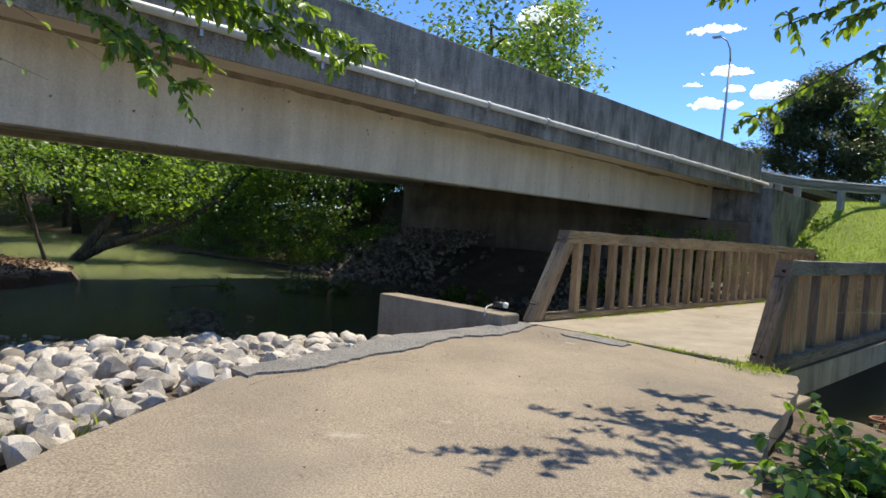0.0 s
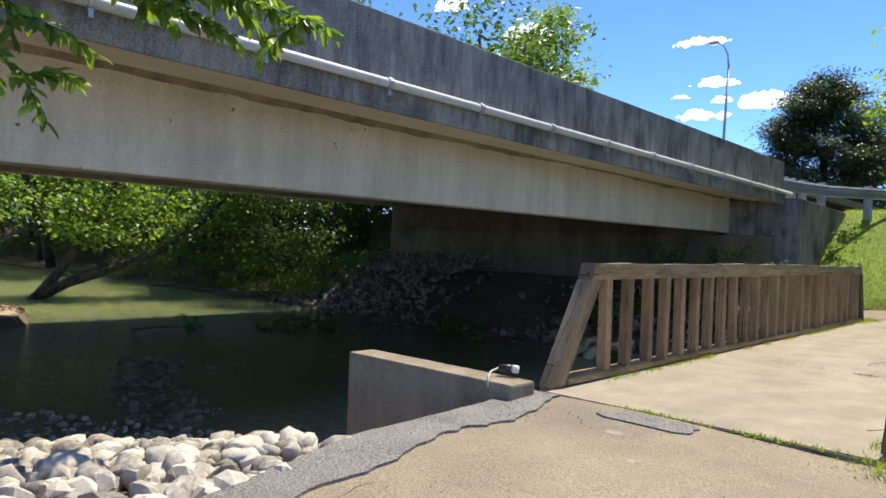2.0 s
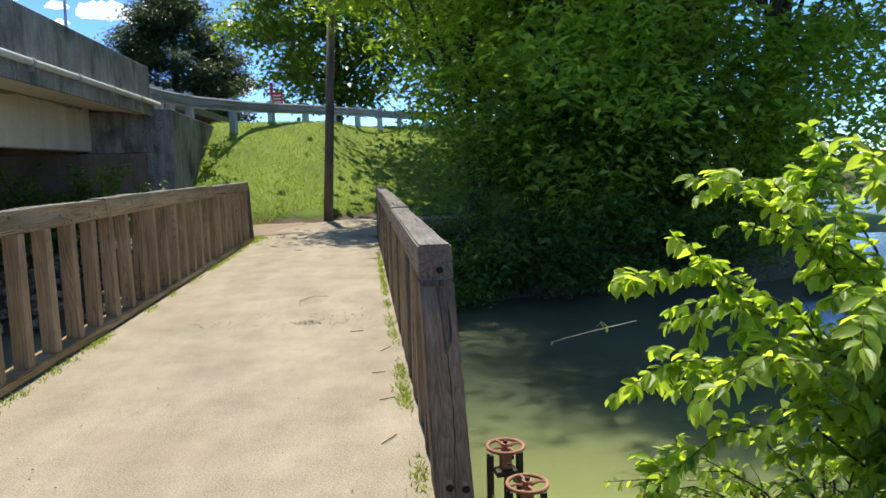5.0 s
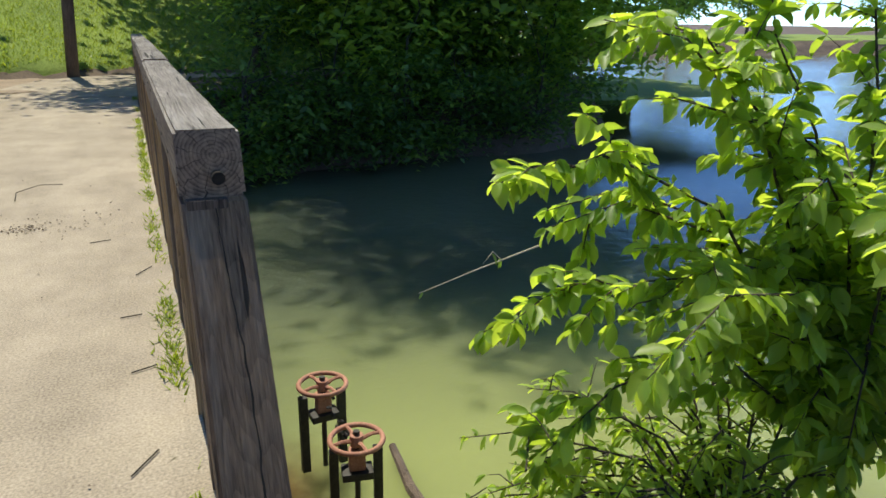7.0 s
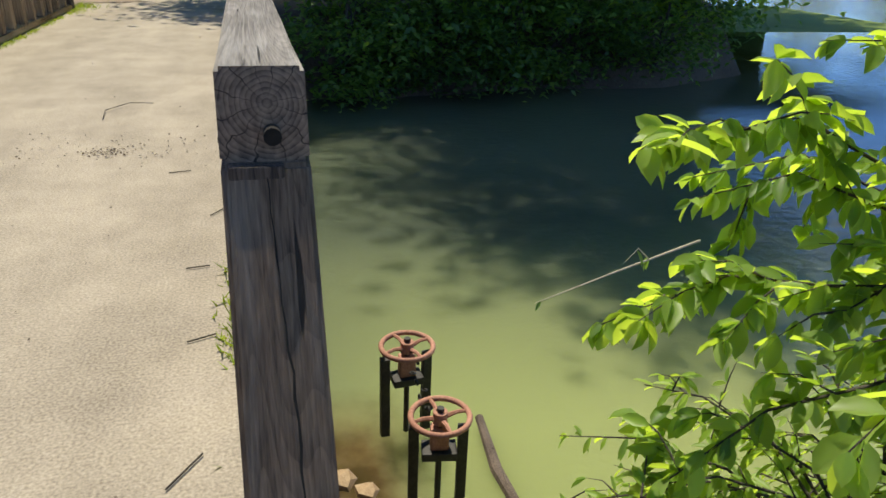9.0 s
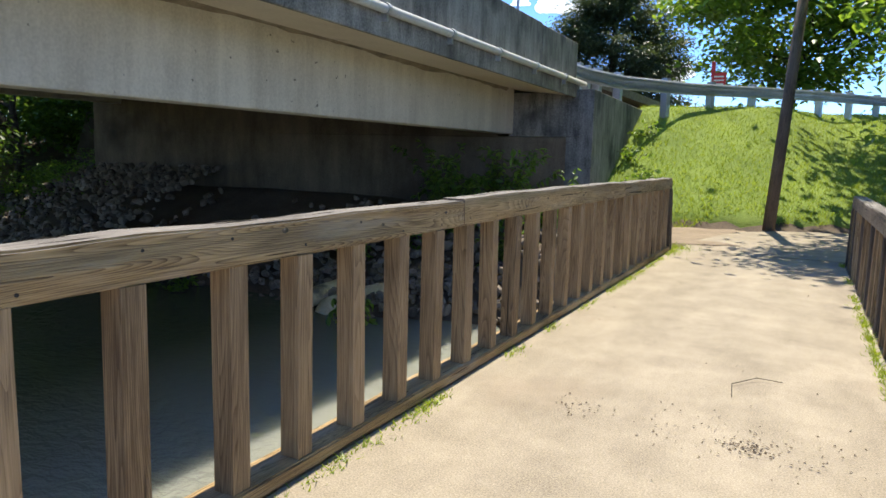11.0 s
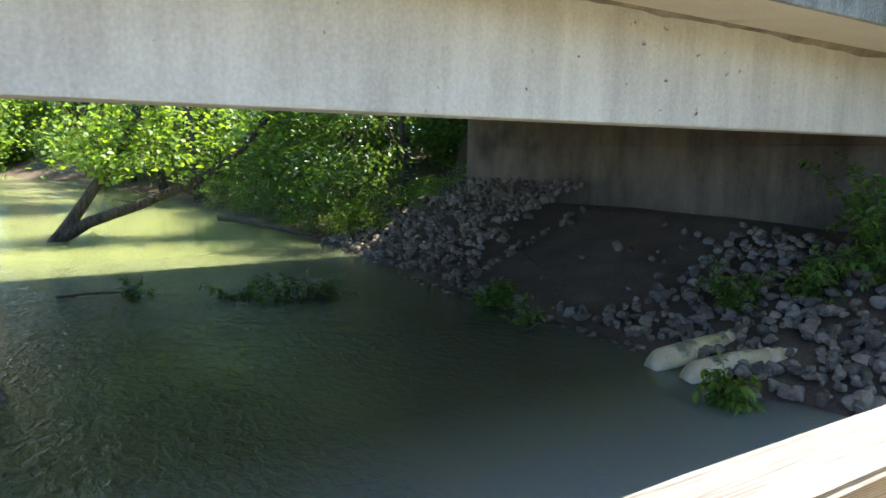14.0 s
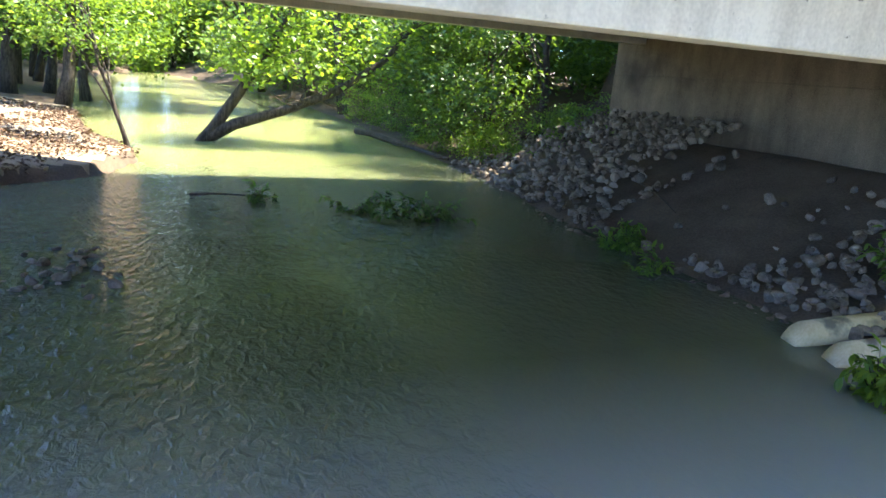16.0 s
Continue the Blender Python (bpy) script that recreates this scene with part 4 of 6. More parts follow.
def broken(co, rng):
    """Corners of a round lump, cut back by random planes into a broken stone with flat faces and sharp edges."""
    c = co * np.array([rng.uniform(1.0, 1.35), rng.uniform(0.8, 1.05), rng.uniform(0.62, 0.9)])
    for _ in range(13):
        n = rng.normal(0, 1, 3)
        n /= np.linalg.norm(n)
        d = np.maximum(c @ n - rng.uniform(0.17, 0.36), 0)
        c = c - d[:, None] * n
    return c


def lump():
    bm = bmesh.new()
    bmesh.ops.create_icosphere(bm, subdivisions=2, radius=0.5)
    out = np.array([v.co for v in bm.verts]), [tuple(v.index for v in f.verts) for f in bm.faces]
    bm.free()
    return out


def stone_mesh(seed, mat, name="stone"):
    co, faces = lump()
    me = bpy.data.meshes.new(name)
    me.from_pydata(broken(co, np.random.default_rng(seed)).tolist(), [], faces)
    me.materials.append(mat)
    return me


def stones(parent, places, seed, mat):
    """Single stones under one thing, sharing a few meshes. places: x, y, z, size."""
    rnd = random.Random(seed)
    kinds = [stone_mesh(seed * 10 + k, mat) for k in range(12)]
    for x, y, z, s in places:
        ob = new("stone", rnd.choice(kinds))
        ob.parent = parent
        ob.matrix_basis = pose(x, y, z, rnd.uniform(-25, 25), rnd.uniform(-25, 25), rnd.uniform(0, 360)) @ Matrix.Diagonal((s, s * rnd.uniform(0.7, 1.1), s * rnd.uniform(0.7, 1.1), 1))


def stuff_stones(name, places, seed, mat, parent):
    """The many further stones as one mesh."""
    rng = np.random.default_rng(seed)
    co, faces = lump()
    out = []
    for x, y, z, s in places:
        c = broken(co, rng)
        a = rng.uniform(0, 6.28)
        R = np.array([[np.cos(a), -np.sin(a), 0], [np.sin(a), np.cos(a), 0], [0, 0, 1]])
        out.append(c @ R.T * s + np.array([x, y, z]))
    ob = quads(name, np.array(out), mat, parent, "", len(co), faces)
    ob["kind"] = "stuff"
    return ob


def gz(x, y):
    return float(ground_z(np.array(x, dtype=float), np.array(y, dtype=float)))


rnd = random.Random(21)
near_rocks = empty("riprap", (-2, 4, -0.6), "heap of pale broken limestone riprap beside the path", "rocks")
near_rocks.location = (0, 0, 0)
pl = []
while len(pl) < 4600:
    y = rnd.uniform(-1.5, 6.6)
    x = float(path_left(y)) - rnd.uniform(-0.12, 8.2)
    if (y > 5.5 and x > -2.0) or (y > 4.1 and x > path_left(y) - 1.9):
        continue
    z = gz(x, y)
    if z < WATER_Z - 0.10:
        continue
    s = rnd.uniform(0.12, 0.27) * (1.3 if rnd.random() < 0.15 else 1)
    low = z < WATER_Z + 0.22
    if low and rnd.random() < 0.45:
        continue
    pl.append((x, y, z + 0.07 * rnd.random() + 0.02, s * (0.6 if low else 1.0)))
pl.sort(key=lambda p: (p[0] - 1.5) ** 2 + (p[1] - 2.5) ** 2)
NEAR_STONES, NEAR_REST = pl[:300], pl[300:]
shoal = empty("riprap", (0, 0, 0), "dark wet stones standing in the shallow river", "rocks")
SHOAL = []
for _ in range(260):
    u = rnd.random() ** 1.4
    SHOAL.append((-4.6 - 4.6 * u + rnd.gauss(0, 0.35), 5.2 + 1.9 * u + rnd.gauss(0, 0.32), WATER_Z + rnd.uniform(-0.06, 0.05), rnd.uniform(0.09, 0.24)))
far_rocks = empty("riprap", (0, 0, 0), "shaded heap of brown-grey riprap below the abutment", "rocks")
pl = []
while len(pl) < 2300:
    u = rnd.random()
    x = rnd.uniform(-18.5, -1.6)
    y = far_bank(x) + rnd.uniform(-0.25, 3.4)
    bare = math.sin(x * 0.9 + 1.0) * 0.5 + math.sin(y * 1.7 + x * 0.4) * 0.3
    if -10.6 < x < -7.2 + 0.5 * bare and y - far_bank(x) > 0.25 + 0.25 * bare and rnd.random() < 0.97:
        continue
    pl.append((x, y, gz(x, y) + 0.09 + (0.5 * step(np.array(y - far_bank(x)), 0.3, 2.0) * (x < -10.8)), rnd.uniform(0.10, 0.29)))
pl.sort(key=lambda p: (p[0] + 5) ** 2 + (p[1] - 13) ** 2)
FAR_STONES, FAR_REST = pl[:300], pl[300:]

# ---- trees ----
bank_tree = empty("leaning_tree", (-22.4, 9.0, WATER_Z - 0.2), "forked tree leaning over the river with bright leaves", "tree")


def river_tree():
    rnd, rng = random.Random(5), np.random.default_rng(5)
    bm = bmesh.new()
    a = [(0, 0, 0), (0.1, 0.5, 0.7), (0.2, 1.3, 1.9), (0.1, 2.1, 3.1), (0.0, 2.6, 4.2), (0.1, 2.9, 5.6)]
    b = [(0, 0.1, 0.2), (0.3, 1.0, 0.75), (0.6, 2.4, 1.25), (0.8, 4.0, 1.95), (1.0, 5.3, 2.9), (1.2, 6.4, 4.2), (1.2, 7.2, 5.2)]
    tube(bm, a, [0.21, 0.18, 0.15, 0.12, 0.09, 0.05], 8)
    tube(bm, b, [0.20, 0.17, 0.145, 0.12, 0.095, 0.07, 0.035], 8)
    pts = []
    for stem in (a, b):
        for k in range(34):
            i = rnd.randrange(2, len(stem) - 1)
            s = Vector(stem[i]).lerp(Vector(stem[i + 1]), rnd.random())
            e = s + Vector((rnd.uniform(-1.8, 1.8), rnd.uniform(-1.5, 1.5), rnd.uniform(-0.5, 1.8)))
            lp = bend(s, e, -0.1, 4, rnd, 0.1)
            tube(bm, lp, [0.03, 0.022, 0.016, 0.01, 0.006], 5, False)
            for p in lp[1:]:
                pts.append(np.array(p) + rng.normal(0, 1, (17, 3)) * np.array([0.55, 0.55, 0.22]))
    part("trunk", bm, BARK, bank_tree, smooth=True)
    pts = np.concatenate(pts)
    leaves("crown", pts[pts[:, 2] > 2.1 + 0.25 * np.sin(pts[:, 1] * 3)], 0.19, LEAF_BRIGHT, bank_tree, 5, width=0.75)


river_tree()
G = "woods along the far bank"
rnd = random.Random(31)
# woods on the far bank, left of the bridge
for i in range(16):
    x = -18.5 - i * 3.0 - rnd.uniform(0, 1.5)
    open_sky = x > -33                    # the sun reaches the water here
    y = far_bank(x) + (rnd.uniform(2.4, 5.0) if open_sky else rnd.uniform(1.5, 6))
    z = gz(x, y)
    h = rnd.uniform(6.0, 7.5) if open_sky else rnd.uniform(9, 13)
    tree("bank_tree", (x, y, z - 0.1), (x + rnd.uniform(-1, 1), y - rnd.uniform(0, 1.5), z + h * 0.75),
         [((x, y, z + h * 0.7), (3.4, 3.2, h * 0.34), 0.6), ((x + rnd.uniform(-1, 1), y - 2.0, z + 2.4), (2.8, 1.2 if open_sky else 2.0, 2.0), 0.4)],
         0.17, LEAF_DARK if open_sky or i % 3 == 0 else LEAF, "leafy green tree crowding the shaded far bank", 100 + i, rnd.uniform(0.13, 0.24), 70, 110, 0.5, G, 12, 0.6)
# second row, closing the view
for i in range(14):
    x = -20 - i * 7.0 + rnd.uniform(-2, 2)
    y = far_bank(x) + rnd.uniform(9, 16)
    z = gz(x, y)
    h = rnd.uniform(13, 17) if i > 1 else 11.0
    tree("bank_tree", (x, y, z - 0.1), (x, y, z + h * 0.8), [((x, y, z + h * 0.5), (5.0, 4.0, h * 0.5), 1.0)], 0.34, LEAF_DARK, "tall dark tree in the woods behind the river", 140 + i, 0.28, 80, 70, 0.9, G, 8, 0.6)
# trees on the near bank upstream and around the bend
for i, (x, y) in enumerate([(-30, 4.4), (-33.5, 2.0), (-36, 4.6), (-40, 1.0), (-46, -2), (-55, -4), (-64, 1), (-70, -3), (-86, 2), (-88, 8), (-92, 5), (-96, 12), (-90, -6), (-80, -9), (-60, -12), (-48, -12)]):
    z = gz(x, y)
    h = rnd.uniform(10, 14)
    tree("upstream_tree", (x, y, z - 0.1), (x + rnd.uniform(-1, 1), y + rnd.uniform(-0.5, 1.8), z + h * 0.8),
         [((x, y + 0.6, z + h * 0.62), (4.2, 4.2, h * 0.34), 0.75), ((x, y + 1.5, z + 3.2), (2.6, 2.6, 1.4), 0.25)], 0.24, LEAF if i % 2 else LEAF_BRIGHT,
         "tree with a dark trunk on the upstream bank", 170 + i, rnd.uniform(0.2, 0.34), 60, 90, 0.6, "trees upstream", 10, 0.65)
# undergrowth that closes the woods
for i in range(26):
    x, y = (-17.2 - i * 2.3, float(far_bank(-17.2 - i * 2.3)) + rnd.uniform(5.5, 8.5)) if i < 18 else (-78 - (i % 3) * 5, -10 + (i - 18) * 4.0)
    z = gz(x, y)
    s = rnd.uniform(4.2, 6.0)
    tree("thicket", (x, y, z - 0.1), (x, y, z + s), [((x, y, z + s * 0.5), (2.6, 1.8, s * 0.55), 1.0)], 0.26, LEAF_DARK if i % 2 else LEAF, "dense thicket under the trees", 340 + i, 0.06, 60, 75, 0.5, "thickets in the woods", 6, 0.6)
for i in range(12):
    x, y = -26 - i * 4.5, float(near_bank(-26 - i * 4.5)) - rnd.uniform(5.0, 8.0)
    z = gz(x, y)
    tree("thicket", (x, y, z - 0.1), (x, y, z + 4), [((x, y, z + 2.6), (2.8, 2.0, 2.8), 1.0)], 0.26, LEAF if i % 2 else LEAF_BRIGHT, "dense thicket on the upstream bank", 370 + i, 0.06, 55, 75, 0.5, "thickets in the woods", 6, 0.6)
# thicket closing the reach where the river turns
for i, (x, y) in enumerate([(-92, 0.5), (-92, 3.4), (-93, 6.0), (-92, 8.8), (-86, -1.0), (-85, 11.0), (-72, -2.0), (-96, 4.5)]):
    z = gz(x, y)
    tree("thicket", (x, y, z - 0.1), (x, y, z + 7), [((x, y, z + 4.2), (2.6, 2.6, 4.6), 1.0)], 0.34, LEAF if i % 2 else LEAF_BRIGHT, "tall thicket where the river turns", 390 + i, 0.08, 90, 80, 0.6, "thickets in the woods", 6, 0.6)
# far woods round the bend
for i in range(12):
    x, y = -104 - (i % 2) * 7, -38 + i * 7.5
    tree("distant_tree", (x, y, 0), (x, y, 14), [((x, y, 8.5), (4.5, 6.0, 8.5), 1.0)], 0.6, LEAF if i % 2 else LEAF_DARK, "tall tree in the woods round the bend", 420 + i, 0.3, 90, 70, 1.1, "far woods", 6, 0.7)
# small bent tree on the gravel bar
t = tree("sapling", (-19.2, 7.3, gz(-19.2, 7.3) - 0.05), (-19.6, 6.2, 2.6), [((-19.6, 6.3, 2.2), (1.8, 1.6, 1.2), 1.0)], 0.14, LEAF, "thin bent sapling on the gravel bar", 190, 0.07, 34, 60, 0.3, "", 8, 0.6)
# bushes at the foot of the abutment
for i, (x, y, s, mt) in enumerate([(-17.2, 17.6, 1.5, LEAF), (-18.6, 16.6, 1.1, LEAF_BRIGHT), (-16.4, 18.8, 1.4, LEAF), (-21, 16.6, 1.3, LEAF), (-24, 16.4, 1.4, LEAF_DARK), (-27.5, 16.6, 1.5, LEAF), (-32, 16.5, 1.6, LEAF)]):
    z = gz(x, y)
    tree("shrub", (x, y, z - 0.05), (x, y, z + s), [((x, y, z + s * 0.5), (s, s * 0.8, s * 0.7), 1.0)], 0.10, mt, "leafy shrub tumbling over the bank", 200 + i, 0.03, 34, 90, 0.2, "shrubs on the bank", 8, 0.5)
# woods on the right-hand far bank
for i in range(4):
    x = 6.0 + i * 1.5 + rnd.uniform(-0.5, 0.5)
    y = far_bank(x) + 1.2 + rnd.uniform(0, 2.8) + 0.05 * i
    z = gz(x, y)
    h = rnd.uniform(12.5, 14)
    tree("river_tree", (x, y, z - 0.1), (x + rnd.uniform(-0.6, 0.6), y - 0.8, z + h * 0.8),
         [((x, y - 1.4, z + h * 0.62), (2.8, 3.4, h * 0.38), 0.7), ((x, y - 1.6, z + 2.2), (2.2, 1.8, 2.2), 0.4)], 0.21, LEAF_ELM if i % 3 != 1 else LEAF,
         "tall leafy tree hanging over the dark pool", 230 + i, 0.18, 130, 140, 0.55, "trees beside the pool", 12, 0.5)
for x, y in ((6.6, 24.5), (8.6, 23.0), (9.0, 28.5), (6.4, 30.0), (11.6, 27.0)):
    i = int(x * 3)
    z = gz(x, y)
    tree("river_tree", (x, y, z - 0.1), (x, y, z + 11), [((x, y, z + 8), (4.2, 3.8, 6.2), 1.0)], 0.34, LEAF, "tall leafy tree behind the pool", 260 + i, 0.25, 110, 100, 0.9, "trees beside the pool", 8, 0.55)
tree("river_tree", (11.2, 19.5, gz(11.2, 19.5) - 0.1), (11.8, 19.0, 9.0), [((12.2, 18.6, 8.6), (3.6, 3.4, 4.4), 1.0)], 0.24, LEAF, "tall leafy tree at the end of the pool", 247, 0.2, 120, 120, 0.6, "trees beside the pool", 12, 0.55)
# low growth down to the water by the pool
for i in range(5):
    x = 3.6 + i * 1.3 + rnd.uniform(-0.4, 0.4)
    y = far_bank(x) + rnd.uniform(-0.5, 0.3)
    z = WATER_Z
    s = rnd.uniform(1.3, 2.2)
    tree("shrub", (x, y + 0.3, z - 0.05), (x, y, z + s), [((x, y, z + s * 0.55), (1.3, 0.8, s * 0.5), 0.7), ((x, y + 1.0, z + s * 1.5), (1.4, 1.0, 1.6), 0.6)], 0.13, LEAF_DARK if i % 2 else LEAF, "leafy undergrowth hanging over the pool", 300 + i, 0.04, 44, 85, 0.28, "undergrowth by the pool", 6, 0.5)
# crown that reaches over the end of the footbridge
tree("hackberry", (4.6, 20.2, -0.1), (4.2, 20.4, 6.0), [((3.4, 20.2, 6.6), (2.5, 2.2, 2.2), 0.5), ((2.2, 19.6, 5.6), (1.5, 1.5, 1.0), 0.2), ((4.6, 19.6, 3.4), (1.5, 1.6, 2.6), 0.4)], 0.17, LEAF_ELM, "leafy tree overhanging the end of the footbridge", 460, 0.14, 110, 120, 0.4, "", 16, 0.5)
# crowns that close over the river upstream
for i, (x, y) in enumerate([(-35, 13.5), (-37, 4.5), (-42, 10.0), (-47, 6.0), (-51, 2.5), (-54, 9.5), (-60, 5.5), (-66, 3.8), (-73, 1.5), (-74, 7.0)]):
    by = float(far_bank(x)) + 0.6 if y > 9 else float(near_bank(x)) - 0.6
    tree("river_canopy_tree", (x, by, gz(x, by) - 0.1), (x, (y + by) / 2, 9.0), [((x, y, 9.5 + 0.5 * i), (4.2, 4.6, 4.4 + 0.6 * i), 1.0)], 0.28, LEAF_BRIGHT if i % 2 else LEAF, "tree leaning its crown over the river", 470 + i, 0.24, 80, 90, 0.7, "trees upstream", 12, 0.6)
# trees up by the road
tree("maple", (0.6, 42, 2.6), (0.6, 42, 10), [((0.2, 42, 9.4), (5.0, 4.5, 5.2), 1.0)], 0.34, LEAF_BRIGHT, "bright green roadside tree", 280, 0.25, 150, 130, 0.7, "", 14, 0.6)
tree("maple", (9.5, 40, 2.6), (9.5, 40, 10), [((9, 40, 8.6), (5.0, 4.5, 5.0), 1.0)], 0.30, LEAF_BRIGHT, "bright green roadside tree", 281, 0.25, 150, 130, 0.7, "", 14, 0.6)
tree("maple", (-21.5, 36, 2.0), (-21.5, 36, 12.5), [((-21.0, 36, 12.6), (1.7, 2.4, 3.0), 0.6), ((-24.6, 36, 12.0), (1.3, 1.6, 2.4), 0.4)], 0.30, LEAF_BRIGHT, "light green tree behind the bridge parapet", 282, 0.22, 80, 80, 0.6, "", 12, 0.6)


def cedar():
    c = empty("cedar", (-12.3, 60, 2.5), "dark broad cedar tree beside the road", "tree")
    rnd, rng = random.Random(9), np.random.default_rng(9)
    bm = bmesh.new()
    tube(bm, [(0, 0, 0), (0, 0, 5), (0.2, 0, 12.0)], [0.4, 0.3, 0.05], 9)
    pts = []
    for k in range(190):
        h = rnd.uniform(0.6, 12.2)
        w = 5.6 * min(1, (12.9 - h) / 6.2) ** 0.75 * rnd.uniform(0.6, 1.08) * (0.8 + 0.2 * min(1, h / 3))
        a = rnd.uniform(0, 6.283)
        s = Vector((0, 0, h * 0.8))
        e = Vector((w * math.cos(a), w * math.sin(a), h + rnd.uniform(-0.3, 0.6)))
        tube(bm, bend(s, e, 0.1, 3, rnd, 0.05), [0.035, 0.025, 0.015, 0.008], 5, False)
        for u in (0.55, 0.75, 0.9, 1.0):
            p = np.array(s.lerp(e, u))
            pts.append(p + rng.normal(0, 1, (95, 3)) * np.array([0.5, 0.5, 0.24]))
    part("trunk", bm, BARK, c, smooth=True)
    leaves("crown", np.concatenate(pts), 0.30, NEEDLE, c, 9, width=0.4)


cedar()

# ---- overhanging branches and the bush beside the bridge ----


def big_leaves(name, data, mat, parent, label=""):
    """Elliptic leaves with a folded midrib. data: (base point, direction, length, width, roll)."""
    out = []
    us = (0.0, 0.22, 0.5, 0.78, 1.0)
    ws = (0.0, 0.36, 0.5, 0.34, 0.0)
    for p, d, l, w, roll in data:
        p, d = np.array(p), np.array(d, float)
        d /= np.linalg.norm(d)
        side = np.cross(d, [0, 0, 1.0])
        side = side / (np.linalg.norm(side) + 1e-6)
        nrm = np.cross(side, d)
        s2 = side * math.cos(roll) + nrm * math.sin(roll)
        n2 = np.cross(s2, d)
        mid = [p + d * l * u - n2 * l * 0.18 * u * u for u in us]
        left = [mid[i] + s2 * w * ws[i] + n2 * w * 0.22 * (ws[i] > 0) for i in (1, 2, 3)]
        right = [mid[i] - s2 * w * ws[i] + n2 * w * 0.22 * (ws[i] > 0) for i in (1, 2, 3)]
        out.append(mid + left + right)
    f = [(0, 1, 5), (1, 2, 6, 5), (2, 3, 7, 6), (3, 4, 7), (0, 8, 1), (1, 8, 9, 2), (2, 9, 10, 3), (3, 10, 4)]
    ob = quads(name, np.array(out), mat, parent, label, 11, f)
    for pl in ob.data.polygons:
        pl.use_smooth = True
    return ob


def branchy(name, at, stems, leaf, mat, label, seed, every=0.05, spread=0.8, width=0.5, side=0.25, wood=0.012, category="branch", per=2, bark=None):
    """Twigs along stems with leaves to both sides. stems: lists of points in the world."""
    rnd = random.Random(seed)
    o = Vector(at)
    t = empty(name, at, label, category)
    bm = bmesh.new()
    data = []

    def run(points, r, lvl):
        tube(bm, [Vector(p) - o for p in points], [r * (1 - 0.8 * i / (len(points) - 1)) for i in range(len(points))], 6, False)
        for a, b in zip(points, points[1:]):
            a, b = Vector(a), Vector(b)
            n = max(1, int((b - a).length / every))
            for i in range(n):
                p = a.lerp(b, (i + rnd.random()) / n)
                dirn = (b - a).normalized()
                for _ in range(per):
                    sgn = rnd.choice((-1, 1))
                    lat = dirn.cross(Vector((0, 0, 1)))
                    lat = lat.normalized() if lat.length > 0.05 else Vector((1, 0, 0))
                    d = dirn * rnd.uniform(0.1, 0.8) + lat * sgn * rnd.uniform(0.4, 1.0) * spread + Vector((rnd.gauss(0, 0.25), rnd.gauss(0, 0.25), rnd.uniform(-0.9, 0.25)))
                    l = leaf * rnd.uniform(0.6, 1.25)
                    data.append((p - o, d, l, l * width * rnd.uniform(0.85, 1.15), rnd.gauss(0, 0.5)))
                if lvl and rnd.random() < 0.22:
                    e = p + (dirn * rnd.uniform(0.2, 0.9) + Vector((rnd.gauss(0, 0.6), rnd.gauss(0, 0.6), rnd.uniform(-0.7, 0.5)))).normalized() * side * rnd.uniform(0.6, 1.4)
                    run([p, p.lerp(e, 0.5) + Vector((0, 0, 0.03)), e], r * 0.5, lvl - 1)

    for s in stems:
        run([Vector(p) for p in s], wood, 1)
    part("stem", bm, bark or BARK, t, smooth=True)
    big_leaves("foliage", data, mat, t)
    return t


def bush_stems(seed, root, n, lo, hi, rise):
    rnd = random.Random(seed)
    out = []
    for _ in range(n):
        e = [rnd.uniform(a, b) for a, b in zip(lo, hi)]
        m = [(root[0] + e[0]) / 2, (root[1] + e[1]) / 2, (root[2] + e[2]) / 2 + rise]
        q = [m[k] * 0.45 + e[k] * 0.55 for k in range(3)]
        q[2] += 0.25 * rise
        out.append([root, m, q, e])
    return out


branchy("elm_bush", (4.7, 6.8, -0.6), bush_stems(3, (4.9, 6.9, -0.55), 30, (3.28, 6.15, -0.4), (5.2, 7.6, 1.5), 0.5), 0.098, LEAF_ELM, "leafy green elm bush leaning over the pool", 3, 0.042, 0.8, 0.5, 0.26, 0.009, "bush", 3)
branchy("elm_bush", (4.4, 6.3, -0.7), bush_stems(4, (4.3, 6.9, -0.85), 60, (3.25, 6.5, -0.85), (4.7, 7.6, -0.15), 0.22), 0.075, LEAF_ELM, "lower leafy growth on the bank beside the pool", 4, 0.045, 0.8, 0.3, 0.2, 0.008, "bush", 2)
PALE_TWIG = material("pale_twig", (0.30, 0.25, 0.16), (0.55, 0.48, 0.34), scale=20, rough=0.8, bump=0.2)
branchy("bare_twig", (3.25, 6.85, 0.62), [[(3.25, 6.85, 0.62), (3.02, 6.78, 0.60), (2.83, 6.73, 0.575)]], 0.03, LEAF, "thin pale bare twig reaching over the water", 5, 0.2, 0.5, 0.4, 0.1, 0.003, "branch", 1, PALE_TWIG)
branchy("elm_bush", (5.2, 6.5, -0.6), bush_stems(6, (5.3, 6.4, -0.6), 11, (3.9, 5.9, -0.4), (5.2, 7.4, 1.3), 0.4), 0.088, LEAF_ELM, "leafy green elm bush on the bank", 6, 0.05, 0.8, 0.5, 0.26, 0.009, "bush", 3)
